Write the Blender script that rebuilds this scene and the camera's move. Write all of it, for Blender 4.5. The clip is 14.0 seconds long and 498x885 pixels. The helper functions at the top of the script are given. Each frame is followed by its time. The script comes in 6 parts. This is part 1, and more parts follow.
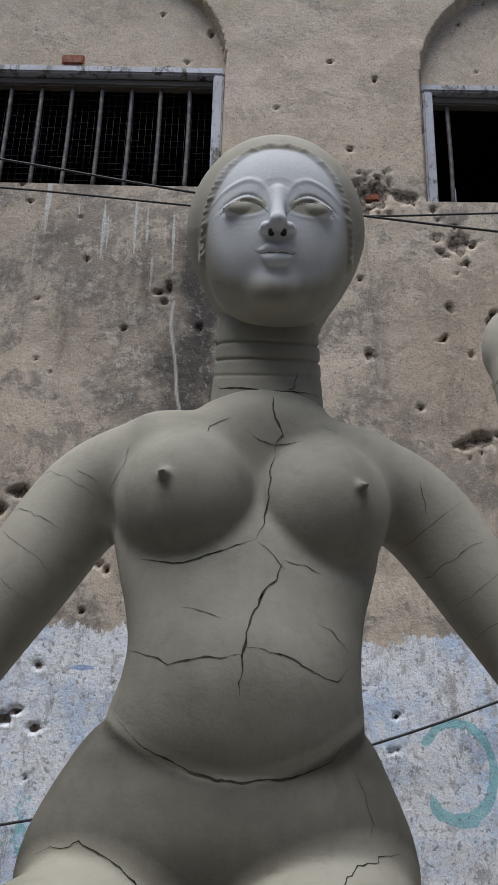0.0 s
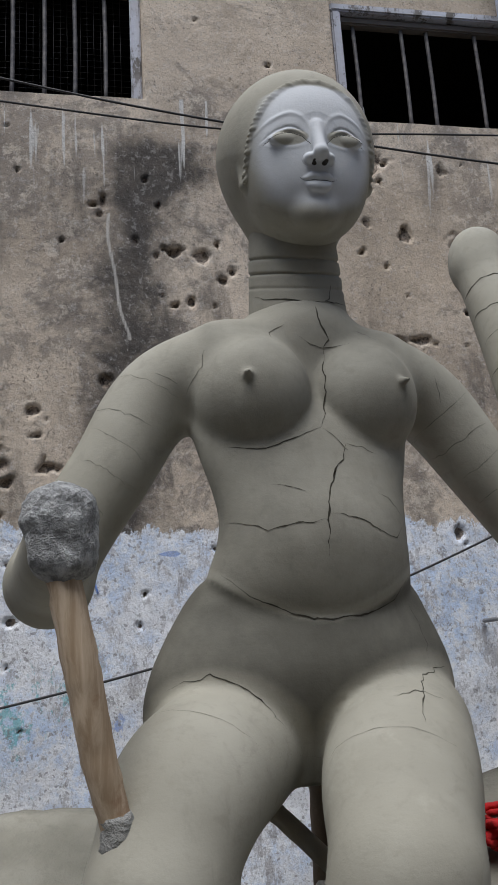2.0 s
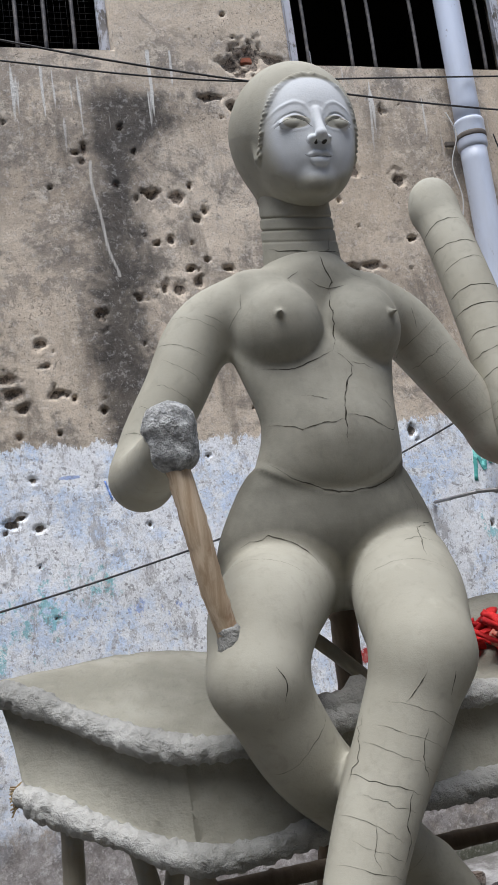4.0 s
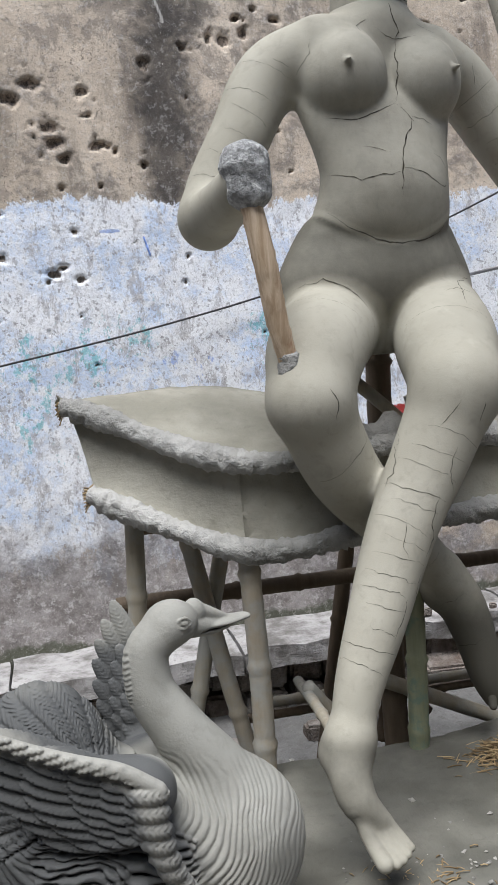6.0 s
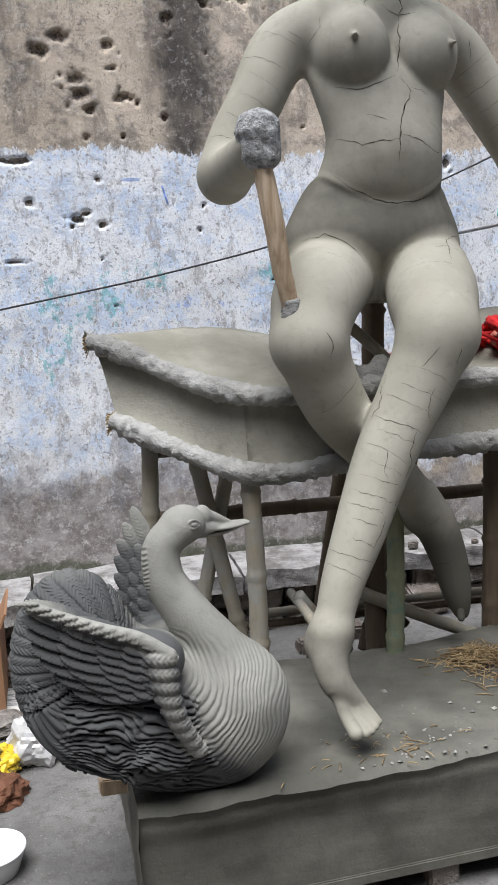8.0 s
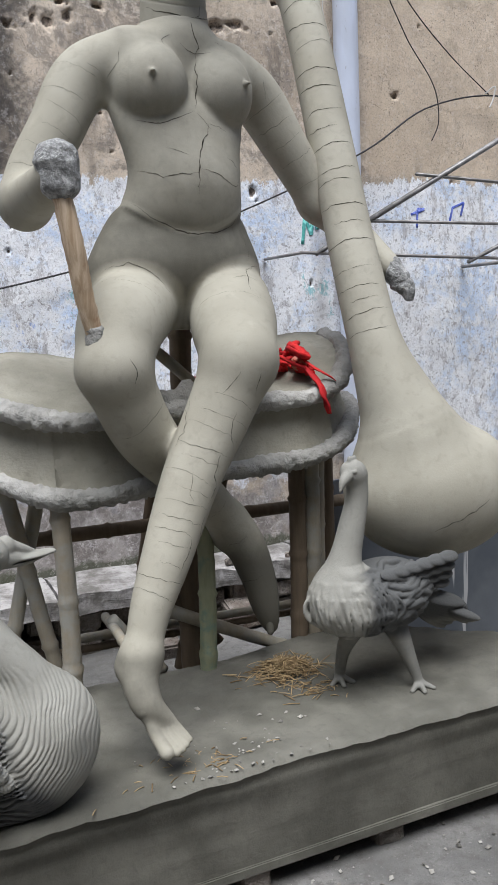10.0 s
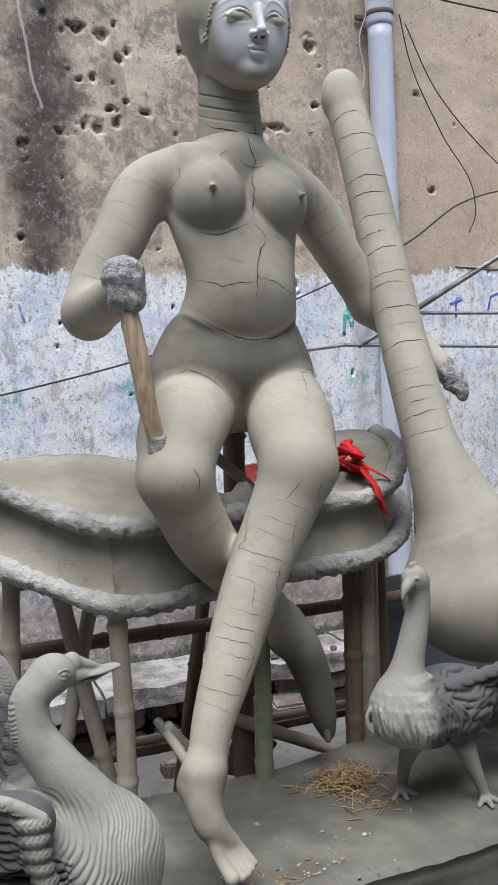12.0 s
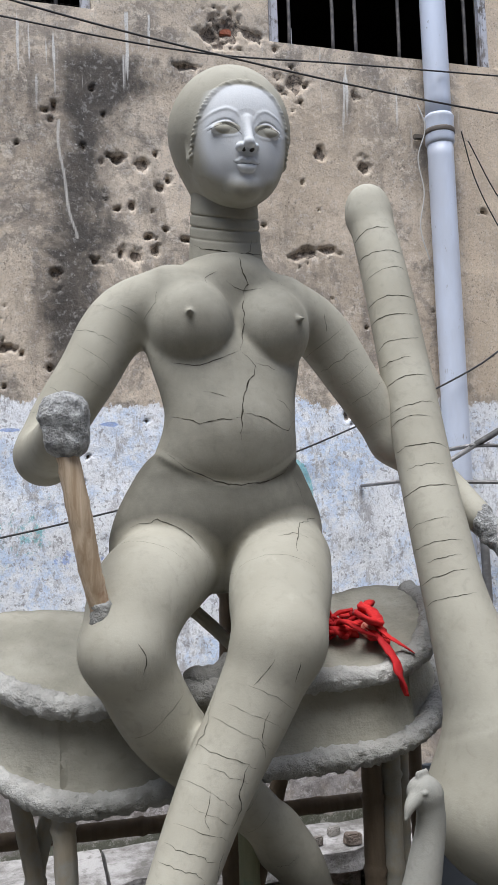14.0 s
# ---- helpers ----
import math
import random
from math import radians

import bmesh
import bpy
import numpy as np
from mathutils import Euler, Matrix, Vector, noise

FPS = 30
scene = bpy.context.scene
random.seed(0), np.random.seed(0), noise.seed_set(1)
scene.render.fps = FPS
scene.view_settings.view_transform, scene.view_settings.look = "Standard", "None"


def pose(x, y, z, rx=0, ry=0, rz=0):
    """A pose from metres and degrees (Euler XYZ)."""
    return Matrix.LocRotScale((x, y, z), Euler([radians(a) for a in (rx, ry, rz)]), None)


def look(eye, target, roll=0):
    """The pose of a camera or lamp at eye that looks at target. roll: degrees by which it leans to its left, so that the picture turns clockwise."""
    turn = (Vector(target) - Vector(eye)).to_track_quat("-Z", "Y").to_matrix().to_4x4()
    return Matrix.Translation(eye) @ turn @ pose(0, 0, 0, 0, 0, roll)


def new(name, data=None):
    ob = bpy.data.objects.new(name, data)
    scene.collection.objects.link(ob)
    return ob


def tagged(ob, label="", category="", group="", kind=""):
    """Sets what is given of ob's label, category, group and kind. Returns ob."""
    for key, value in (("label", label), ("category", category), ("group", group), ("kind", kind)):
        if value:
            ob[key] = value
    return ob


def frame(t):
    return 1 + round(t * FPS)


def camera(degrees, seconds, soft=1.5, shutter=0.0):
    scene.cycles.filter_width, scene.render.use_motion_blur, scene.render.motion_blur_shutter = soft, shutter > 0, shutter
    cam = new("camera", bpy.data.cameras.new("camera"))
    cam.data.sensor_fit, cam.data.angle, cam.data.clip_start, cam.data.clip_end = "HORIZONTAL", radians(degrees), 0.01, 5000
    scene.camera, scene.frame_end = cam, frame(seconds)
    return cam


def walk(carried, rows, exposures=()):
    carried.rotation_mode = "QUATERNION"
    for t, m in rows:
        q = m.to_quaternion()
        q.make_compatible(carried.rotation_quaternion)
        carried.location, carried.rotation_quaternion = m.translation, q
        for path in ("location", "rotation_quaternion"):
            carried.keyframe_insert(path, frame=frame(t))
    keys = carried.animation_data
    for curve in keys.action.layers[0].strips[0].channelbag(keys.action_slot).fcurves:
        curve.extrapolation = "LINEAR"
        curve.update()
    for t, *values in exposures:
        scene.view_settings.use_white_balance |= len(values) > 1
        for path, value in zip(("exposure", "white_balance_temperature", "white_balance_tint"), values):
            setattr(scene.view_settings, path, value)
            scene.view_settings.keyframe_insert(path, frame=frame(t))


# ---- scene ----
cam = camera(32.1, 14.0)
PATH = [
    (0, (0.010, 0.209, 1.520), (-0.011, 2.078, 2.233), 1.6),
    (0.5, (-0.049, 0.256, 1.498), (-0.045, 2.131, 2.193), 1.1),
    (1, (-0.177, 0.286, 1.498), (-0.148, 2.171, 2.165), 1.1),
    (1.5, (-0.317, 0.193, 1.487), (0.010, 2.074, 2.083), -1.4),
    (2, (-0.355, 0.043, 1.441), (0.004, 1.943, 1.950), -3.5),
    (2.5, (-0.416, -0.144, 1.437), (0.027, 1.760, 1.857), -5.3),
    (2.7, (-0.459, -0.206, 1.433), (-0.015, 1.703, 1.835), -5.5),
    (4.8, (-0.728, -0.404, 1.319), (-0.177, 1.518, 1.396), -7.8),
    (5, (-0.74, -0.442, 1.311), (-0.22, 1.489, 1.296), -6.7),
    (5.5, (-0.781, -0.491, 1.297), (-0.346, 1.458, 1.185), -4.4),
    (6, (-0.838, -0.464, 1.268), (-0.349, 1.467, 1.089), -4.5),
    (6.5, (-0.882, -0.502, 1.245), (-0.401, 1.425, 1.006), -4.4),
    (7, (-0.905, -0.61, 1.244), (-0.447, 1.316, 0.963), -2.5),
    (7.5, (-0.918, -0.675, 1.255), (-0.463, 1.251, 0.963), -2.6),
    (8, (-0.898, -0.714, 1.258), (-0.433, 1.209, 0.962), -2.7),
    (8.5, (-0.875, -0.739, 1.262), (-0.348, 1.167, 0.964), -2.8),
    (9, (-0.861, -0.757, 1.27), (-0.194, 1.104, 0.97), -2.6),
    (9.2, (-0.859, -0.761, 1.271), (-0.133, 1.078, 0.97), -2.5),
    (11.3, (-0.912, -0.768, 1.339), (-0.031, 1.017, 1.143), -2.8),
    (11.5, (-0.924, -0.76, 1.351), (-0.092, 1.05, 1.186), -2.9),
    (12, (-0.936, -0.719, 1.37), (-0.13, 1.108, 1.258), -2.7),
    (12.5, (-0.92, -0.621, 1.396), (-0.119, 1.211, 1.364), -2.5),
    (13, (-0.776, -0.608, 1.402), (-0.105, 1.273, 1.49), -2.7),
    (13.5, (-0.619, -0.596, 1.424), (-0.051, 1.318, 1.551), -2.2),
    (14, (-0.511, -0.52, 1.431), (0.04, 1.395, 1.609), -2.0),
]
EXPOSURES = [(0.0, 0.92), (1.0, 0.82), (2.0, 0.95), (2.7, 1.0), (4.8, 1.65), (14.0, 1.62)]
walk(cam, [(t, look(eye, target, roll)) for t, eye, target, roll in PATH], EXPOSURES)

# ---- light: an overcast day, open sky above added unseen walls ----
world = bpy.data.worlds.new("overcast_sky")
scene.world = world
world.use_nodes = True
_w = world.node_tree
_sky = _w.nodes.new("ShaderNodeTexSky")
_sky.sky_type, _sky.sun_disc = "NISHITA", False
_sky.sun_elevation, _sky.sun_rotation = radians(70), radians(200)
_sky.air_density, _sky.dust_density, _sky.ozone_density = 1.0, 1.5, 1.0
_w.links.new(_sky.outputs[0], _w.nodes["Background"].inputs[0])
_w.nodes["Background"].inputs[1].default_value = 0.065
sun = new("sun", bpy.data.lights.new("sun", "SUN"))
sun.data.energy, sun.data.angle, sun.data.color = 1.75, radians(44), (0.955, 0.975, 1.0)
sun.matrix_world = look((-1.5, -1.15, 9.0), (0, 1.4, 1.2))


# ---- materials ----
class Mat:
    """A node material: a Principled shader on object coordinates."""

    def __init__(self, name, rough=0.85, metal=0.0, spec=0.3):
        self.m = bpy.data.materials.new(name)
        self.m.use_nodes = True
        self.t = self.m.node_tree
        self.b = self.t.nodes["Principled BSDF"]
        self.b.inputs["Roughness"].default_value = rough
        self.b.inputs["Metallic"].default_value = metal
        self.b.inputs["Specular IOR Level"].default_value = spec
        self.co = self.n("ShaderNodeTexCoord").outputs["Object"]

    def n(self, kind):
        return self.t.nodes.new(kind)

    def put(self, socket, value):
        if isinstance(value, bpy.types.NodeSocket):
            self.t.links.new(value, socket)
        elif isinstance(value, (tuple, list)):
            socket.default_value = (*value, 1.0) if len(value) == 3 and len(socket.default_value) == 4 else value
        else:
            socket.default_value = value

    def stretch(self, sx, sy, sz):
        m = self.n("ShaderNodeMapping")
        m.inputs["Scale"].default_value = (sx, sy, sz)
        self.t.links.new(self.co, m.inputs[0])
        return m.outputs[0]

    def noise(self, scale, detail=4.0, rough=0.6, co=None, warp=0.0):
        x = self.n("ShaderNodeTexNoise")
        self.put(x.inputs["Vector"], co or self.co)
        x.inputs["Scale"].default_value, x.inputs["Detail"].default_value = scale, detail
        x.inputs["Roughness"].default_value, x.inputs["Distortion"].default_value = rough, warp
        return x.outputs["Fac"]

    def ramp(self, fac, a, b, va=0.0, vb=1.0):
        r = self.n("ShaderNodeMapRange")
        r.interpolation_type = "SMOOTHSTEP"
        self.put(r.inputs[0], fac)
        for i, v in ((1, a), (2, b), (3, va), (4, vb)):
            self.put(r.inputs[i], v)
        return r.outputs[0]

    def mix(self, fac, a, b, how="MIX"):
        x = self.n("ShaderNodeMix")
        x.data_type, x.blend_type = "RGBA", how
        self.put(x.inputs[0], fac), self.put(x.inputs[6], a), self.put(x.inputs[7], b)
        return x.outputs[2]

    def math(self, how, a, b=0.0):
        x = self.n("ShaderNodeMath")
        x.operation = how
        self.put(x.inputs[0], a), self.put(x.inputs[1], b)
        return x.outputs[0]

    def attr(self, name):
        a = self.n("ShaderNodeAttribute")
        a.attribute_name = name
        return a.outputs["Fac"]

    def random(self):
        return self.n("ShaderNodeObjectInfo").outputs["Random"]

    def island(self):
        return self.n("ShaderNodeNewGeometry").outputs["Random Per Island"]

    def color(self, value):
        self.put(self.b.inputs["Base Color"], value)
        return self

    def bump(self, height, strength=0.5, distance=0.01):
        x = self.n("ShaderNodeBump")
        x.inputs["Strength"].default_value, x.inputs["Distance"].default_value = strength, distance
        self.put(x.inputs["Height"], height)
        self.t.links.new(x.outputs[0], self.b.inputs["Normal"])
        return self

    def rough(self, value):
        self.put(self.b.inputs["Roughness"], value)
        return self


def clay_material(name, dark, light, primer=False, relief=0.25, grain=160, deep=0.004, drag=0.0, wet_to=0):
    k = Mat(name, 0.8, 0, 0.25)
    big = k.ramp(k.noise(4.5, 3, 0.55), 0.32, 0.7)
    col = k.mix(big, dark, light)
    col = k.mix(k.ramp(k.noise(38, 5, 0.65, warp=0.6), 0.48, 0.75, 0.0, 0.35), col, [v * 0.72 for v in dark])
    col = k.mix(k.ramp(k.noise(11, 6, 0.7), 0.55, 0.8, 0.0, 0.3), col, [min(1, v * 1.35) for v in light])
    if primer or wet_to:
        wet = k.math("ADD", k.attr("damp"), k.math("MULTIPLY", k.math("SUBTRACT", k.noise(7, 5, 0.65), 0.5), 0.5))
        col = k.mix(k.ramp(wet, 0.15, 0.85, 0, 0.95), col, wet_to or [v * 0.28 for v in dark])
    if primer:
        p = k.attr("primer")
        edge = k.ramp(k.math("ADD", p, k.math("MULTIPLY", k.noise(14, 5, 0.7), 0.25)), 0.30, 0.85)
        white = k.mix(k.noise(22, 5, 0.6), (0.56, 0.58, 0.60), (0.68, 0.69, 0.70))
        col = k.mix(edge, col, white)
        col = k.mix(k.ramp(k.attr("line"), 0.3, 0.7), col, (0.05, 0.045, 0.04))
    k.color(col)
    wipe = k.noise(30, 3, 0.6, co=k.stretch(1, 1, 7))
    k.bump(k.math("ADD", k.math("MULTIPLY", k.noise(grain, 4, 0.7), 0.5), k.math("MULTIPLY", wipe, drag)), relief, deep)
    return k.m


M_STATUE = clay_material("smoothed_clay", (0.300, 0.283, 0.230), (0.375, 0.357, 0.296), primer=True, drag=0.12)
M_BIRD = clay_material("carved_clay", (0.25, 0.245, 0.217), (0.325, 0.318, 0.284), relief=0.5, wet_to=(0.078, 0.080, 0.080))
M_ROUGH = clay_material("rough_clay", (0.235, 0.231, 0.214), (0.41, 0.402, 0.378), relief=1.0, grain=48, deep=0.022, drag=0.06)
M_DAMP = clay_material("damp_clay", (0.084, 0.081, 0.067), (0.158, 0.152, 0.128), relief=0.9, grain=60, deep=0.006, drag=0.06)
M_SEAT = clay_material("panel_clay", (0.205, 0.195, 0.158), (0.33, 0.316, 0.264), relief=1.0, grain=34, deep=0.010, drag=0.07)

# crack strips lie flat; the shade inside a crack is this dark colour
k = Mat("crack_shadowed_clay", 1.0, 0, 0.0)
k.color(k.mix(k.noise(60), (0.035, 0.032, 0.026), (0.07, 0.065, 0.05)))
M_CRACK = k.m

k = Mat("straw_bits_in_clay", 0.95)
k.color(k.mix(k.ramp(k.noise(45, 6, 0.75), 0.38, 0.66), (0.22, 0.22, 0.215), (0.58, 0.58, 0.57)))
k.bump(k.math("ADD", k.noise(45, 6, 0.75), k.math("MULTIPLY", k.noise(180, 3, 0.6), 0.5)), 1.0, 0.012)
M_STUMP = k.m

k = Mat("dirty_bamboo", 0.7)
fib = k.noise(60, 4, 0.6, co=k.stretch(1, 1, 0.12))
base = k.mix(fib, (0.23, 0.205, 0.155), (0.42, 0.385, 0.305))
base = k.mix(k.math("MULTIPLY", k.random(), 0.3), base, (0.20, 0.135, 0.085))
base = k.mix(k.ramp(k.noise(9, 6, 0.7), 0.42, 0.66, 0, 0.85), base, (0.30, 0.30, 0.275))
k.color(base).bump(k.math("ADD", fib, k.noise(90)), 0.35, 0.004)
M_BAMBOO = k.m

k = Mat("green_bamboo", 0.7)
fib = k.noise(60, 4, 0.6, co=k.stretch(1, 1, 0.12))
base = k.mix(fib, (0.14, 0.155, 0.09), (0.30, 0.30, 0.20))
base = k.mix(k.ramp(k.noise(14, 6, 0.7), 0.52, 0.66, 0, 0.8), base, (0.13, 0.19, 0.15))
k.color(base).bump(k.math("ADD", fib, k.noise(90)), 0.35, 0.004)
M_BAMBOO_GREEN = k.m

k = Mat("dark_bamboo", 0.75)
fib = k.noise(60, 4, 0.6, co=k.stretch(1, 1, 0.12))
base = k.mix(fib, (0.075, 0.055, 0.038), (0.19, 0.145, 0.10))
k.color(base).bump(k.math("ADD", fib, k.noise(90)), 0.35, 0.004)
M_BAMBOO_DARK = k.m

k = Mat("split_wood", 0.65)
fib = k.noise(70, 5, 0.65, co=k.stretch(1, 1, 0.07), warp=0.4)
col = k.mix(k.ramp(fib, 0.3, 0.75), (0.38, 0.27, 0.17), (0.64, 0.51, 0.37))
col = k.mix(k.ramp(k.noise(16, 5, 0.7), 0.55, 0.72, 0, 0.6), col, (0.27, 0.14, 0.07))
k.color(col).bump(fib, 0.5, 0.004)
M_WOOD = k.m

# the facade: bare plaster, limewash below, soot and broken patches
k = Mat("old_plaster", 0.92, 0, 0.2)
n_big, n_mid, n_fine = k.noise(1.7, 5, 0.6), k.noise(7, 7, 0.68, warp=0.3), k.noise(42, 6, 0.72)
runs = k.noise(9, 5, 0.6, co=k.stretch(1.0, 1.0, 0.16))
col = k.mix(k.ramp(n_big, 0.35, 0.65), (0.46, 0.38, 0.295), (0.66, 0.555, 0.44))
col = k.mix(k.ramp(n_mid, 0.49, 0.62, 0, 0.75), col, (0.215, 0.188, 0.162))
col = k.mix(k.ramp(k.noise(3.1, 9, 0.78, warp=0.5), 0.53, 0.575, 0, 0.65), col, (0.27, 0.232, 0.195))
col = k.mix(k.ramp(k.noise(14, 9, 0.8), 0.53, 0.60, 0, 0.7), col, (0.68, 0.59, 0.48))
col = k.mix(k.math("MULTIPLY", k.ramp(runs, 0.50, 0.74), k.attr("grime")), col, (0.15, 0.13, 0.11))
col = k.mix(k.ramp(k.math("ADD", k.attr("tan"), k.math("MULTIPLY", k.math("SUBTRACT", n_mid, 0.5), 0.8)), 0.35, 0.8, 0, 0.75), col, (0.64, 0.52, 0.39))
soot = k.math("ADD", k.attr("soot"), k.math("MULTIPLY", k.math("SUBTRACT", n_mid, 0.5), 1.5))
col = k.mix(k.ramp(soot, 0.15, 1.05, 0, 0.9), col, (0.055, 0.050, 0.046))
speck = k.ramp(k.noise(75, 3, 0.6), 0.685, 0.72)
col = k.mix(k.math("MULTIPLY", speck, 0.8), col, (0.62, 0.58, 0.52))
drip = k.ramp(k.noise(34, 2, 0.5, co=k.stretch(1.0, 1.0, 0.05)), 0.66, 0.70)
col = k.mix(k.math("MULTIPLY", drip, k.attr("drips")), col, (0.66, 0.64, 0.60))
spots = k.ramp(k.noise(95, 3, 0.6), 0.60, 0.66)
col = k.mix(k.math("MULTIPLY", spots, k.ramp(k.noise(4, 3), 0.40, 0.62, 0.2, 0.7)), col, (0.13, 0.11, 0.09))
veins = k.ramp(k.math("ABSOLUTE", k.math("SUBTRACT", k.noise(5, 7, 0.62, warp=0.8), 0.5)), 0.0, 0.007, 0.65, 0.0)
col = k.mix(k.math("MULTIPLY", veins, k.ramp(k.noise(2.5, 2), 0.52, 0.62)), col, (0.11, 0.09, 0.075))
# limewash
lim = k.math("ADD", k.attr("paint"), k.math("MULTIPLY", k.math("SUBTRACT", k.noise(9, 10, 0.8, co=k.stretch(1, 1, 0.6)), 0.5), 1.7))
wash = k.mix(k.ramp(k.noise(3.2, 6, 0.7), 0.42, 0.62), (0.87, 0.88, 0.90), (0.62, 0.73, 0.90))
wash = k.mix(k.ramp(k.noise(20, 7, 0.75), 0.46, 0.60, 0, 0.85), wash, (0.90, 0.91, 0.92))
wash = k.mix(k.ramp(k.noise(24, 9, 0.82, co=k.stretch(1, 1, 0.6)), 0.545, 0.57, 0, 0.65), wash, (0.44, 0.425, 0.43))
wash = k.mix(k.ramp(k.noise(9, 10, 0.85, co=k.stretch(1, 1, 0.35)), 0.55, 0.59, 0, 0.6), wash, (0.34, 0.315, 0.31))
teal = k.math("ADD", k.attr("teal"), k.math("MULTIPLY", k.math("SUBTRACT", k.noise(16, 8, 0.8, co=k.stretch(1, 1, 0.6)), 0.5), 2.0))
wash = k.mix(k.ramp(teal, 0.62, 0.70, 0, 0.7), wash, (0.14, 0.50, 0.54))
blue = k.math("ADD", k.attr("blue"), k.math("MULTIPLY", k.math("SUBTRACT", k.noise(12, 6, 0.75, co=k.stretch(1, 1, 0.5)), 0.5), 1.5))
wash = k.mix(k.ramp(blue, 0.58, 0.66, 0, 0.7), wash, (0.20, 0.33, 0.68))
wash = k.mix(k.math("MULTIPLY", k.ramp(k.noise(64, 3, 0.55), 0.60, 0.66), 0.7), wash, (0.27, 0.26, 0.26))
wash = k.mix(k.ramp(k.noise(2.6, 6, 0.7), 0.56, 0.74, 0, 0.35), wash, (0.56, 0.55, 0.56))
wash = k.mix(k.ramp(k.math("ADD", k.attr("red"), k.math("MULTIPLY", k.math("SUBTRACT", n_fine, 0.5), 0.8)), 0.5, 0.6), wash, (0.40, 0.05, 0.045))
col = k.mix(k.ramp(lim, 0.47, 0.53), col, wash)
foot = k.math("ADD", k.attr("foot"), k.math("MULTIPLY", k.math("SUBTRACT", n_mid, 0.5), 1.3))
low = k.mix(k.ramp(k.noise(9, 10, 0.8), 0.40, 0.60), (0.150, 0.138, 0.136), (0.34, 0.32, 0.315))
low = k.mix(k.ramp(k.noise(26, 8, 0.8), 0.54, 0.60, 0, 0.75), low, (0.52, 0.50, 0.50))
col = k.mix(k.ramp(foot, 0.30, 0.78, 0, 0.9), col, low)
col = k.mix(k.ramp(k.math("ADD", k.attr("moss"), k.math("MULTIPLY", k.math("SUBTRACT", n_mid, 0.5), 1.6)), 0.5, 0.8, 0, 0.8), col, (0.055, 0.065, 0.035))
col = k.mix(k.ramp(k.noise(120, 5, 0.75), 0.50, 0.60, 0, 0.28), col, (0.20, 0.18, 0.165))
col = k.mix(k.ramp(k.noise(48, 7, 0.8, warp=0.4), 0.54, 0.60, 0, 0.22), col, (0.80, 0.76, 0.72))
hole = k.ramp(k.math("ADD", k.attr("pit"), k.math("MULTIPLY", k.math("SUBTRACT", k.noise(60, 6, 0.75), 0.5), 0.6)), 0.38, 0.48)
col = k.mix(k.math("MULTIPLY", hole, 0.92), col, k.mix(k.ramp(k.noise(70, 6, 0.8), 0.38, 0.58), (0.045, 0.038, 0.032), (0.36, 0.29, 0.23)))
col = k.mix(k.math("MULTIPLY", k.attr("strip"), 0.5), col, (0.22, 0.20, 0.18))
col = k.mix(k.ramp(k.attr("streak"), 0.35, 0.75, 0, 0.85), col, (0.58, 0.55, 0.50))
k.color(col)
hgt = k.math("ADD", k.math("MULTIPLY", n_mid, 0.7), k.math("MULTIPLY", n_fine, 0.6))
hgt = k.math("ADD", hgt, k.math("MULTIPLY", k.ramp(lim, 0.47, 0.53), 0.12))
hgt = k.math("SUBTRACT", hgt, k.math("MULTIPLY", hole, 0.9))
k.bump(k.math("ADD", hgt, k.math("MULTIPLY", k.noise(130, 4, 0.7), 0.3)), 0.5, 0.012)
M_WALL = k.m

k = Mat("light_block_plaster", 0.9)
k.color(k.mix(k.noise(2, 6, 0.65), (0.26, 0.23, 0.20), (0.42, 0.38, 0.33))).bump(k.noise(30), 0.4)
M_FARWALL = k.m

k = Mat("trodden_concrete", 0.93, 0, 0.2)
col = k.mix(k.ramp(k.noise(2.3, 6, 0.65), 0.35, 0.65), (0.125, 0.122, 0.116), (0.225, 0.219, 0.209))
col = k.mix(k.ramp(k.noise(26, 7, 0.75), 0.48, 0.62, 0, 0.7), col, (0.115, 0.109, 0.10))
col = k.mix(k.ramp(k.noise(120, 3, 0.6), 0.62, 0.7, 0, 0.45), col, (0.34, 0.325, 0.31))
k.color(col).bump(k.math("ADD", k.noise(26, 7, 0.75), k.math("MULTIPLY", k.noise(140, 4), 0.5)), 0.7, 0.012)
M_GROUND = k.m

k = Mat("mossy_stone", 0.92, 0, 0.2)
col = k.mix(k.ramp(k.noise(8, 7, 0.7), 0.35, 0.68), (0.13, 0.115, 0.10), (0.38, 0.36, 0.33))
col = k.mix(k.ramp(k.noise(5, 6, 0.7), 0.56, 0.72, 0, 0.8), col, (0.06, 0.075, 0.04))
col = k.mix(k.math("MULTIPLY", k.random(), 0.35), col, (0.22, 0.13, 0.09))
k.color(col).bump(k.math("ADD", k.noise(18, 7, 0.75), k.noise(90)), 0.9, 0.02)
M_STONE = k.m

k = Mat("whitewashed_slab", 0.9, 0, 0.2)
col = k.mix(k.ramp(k.noise(6, 7, 0.72), 0.36, 0.62), (0.15, 0.14, 0.13), (0.40, 0.385, 0.375))
k.color(k.mix(k.ramp(k.noise(30, 6), 0.52, 0.72, 0, 0.7), col, (0.13, 0.125, 0.11))).bump(k.noise(30, 7, 0.7), 0.8, 0.015)
M_SLAB = k.m

k = Mat("brick_clay", 0.9)
k.color(k.mix(k.ramp(k.noise(30, 5), 0.4, 0.7), (0.33, 0.10, 0.055), (0.30, 0.20, 0.15))).bump(k.noise(60, 5), 0.7, 0.008)
M_BRICK = k.m

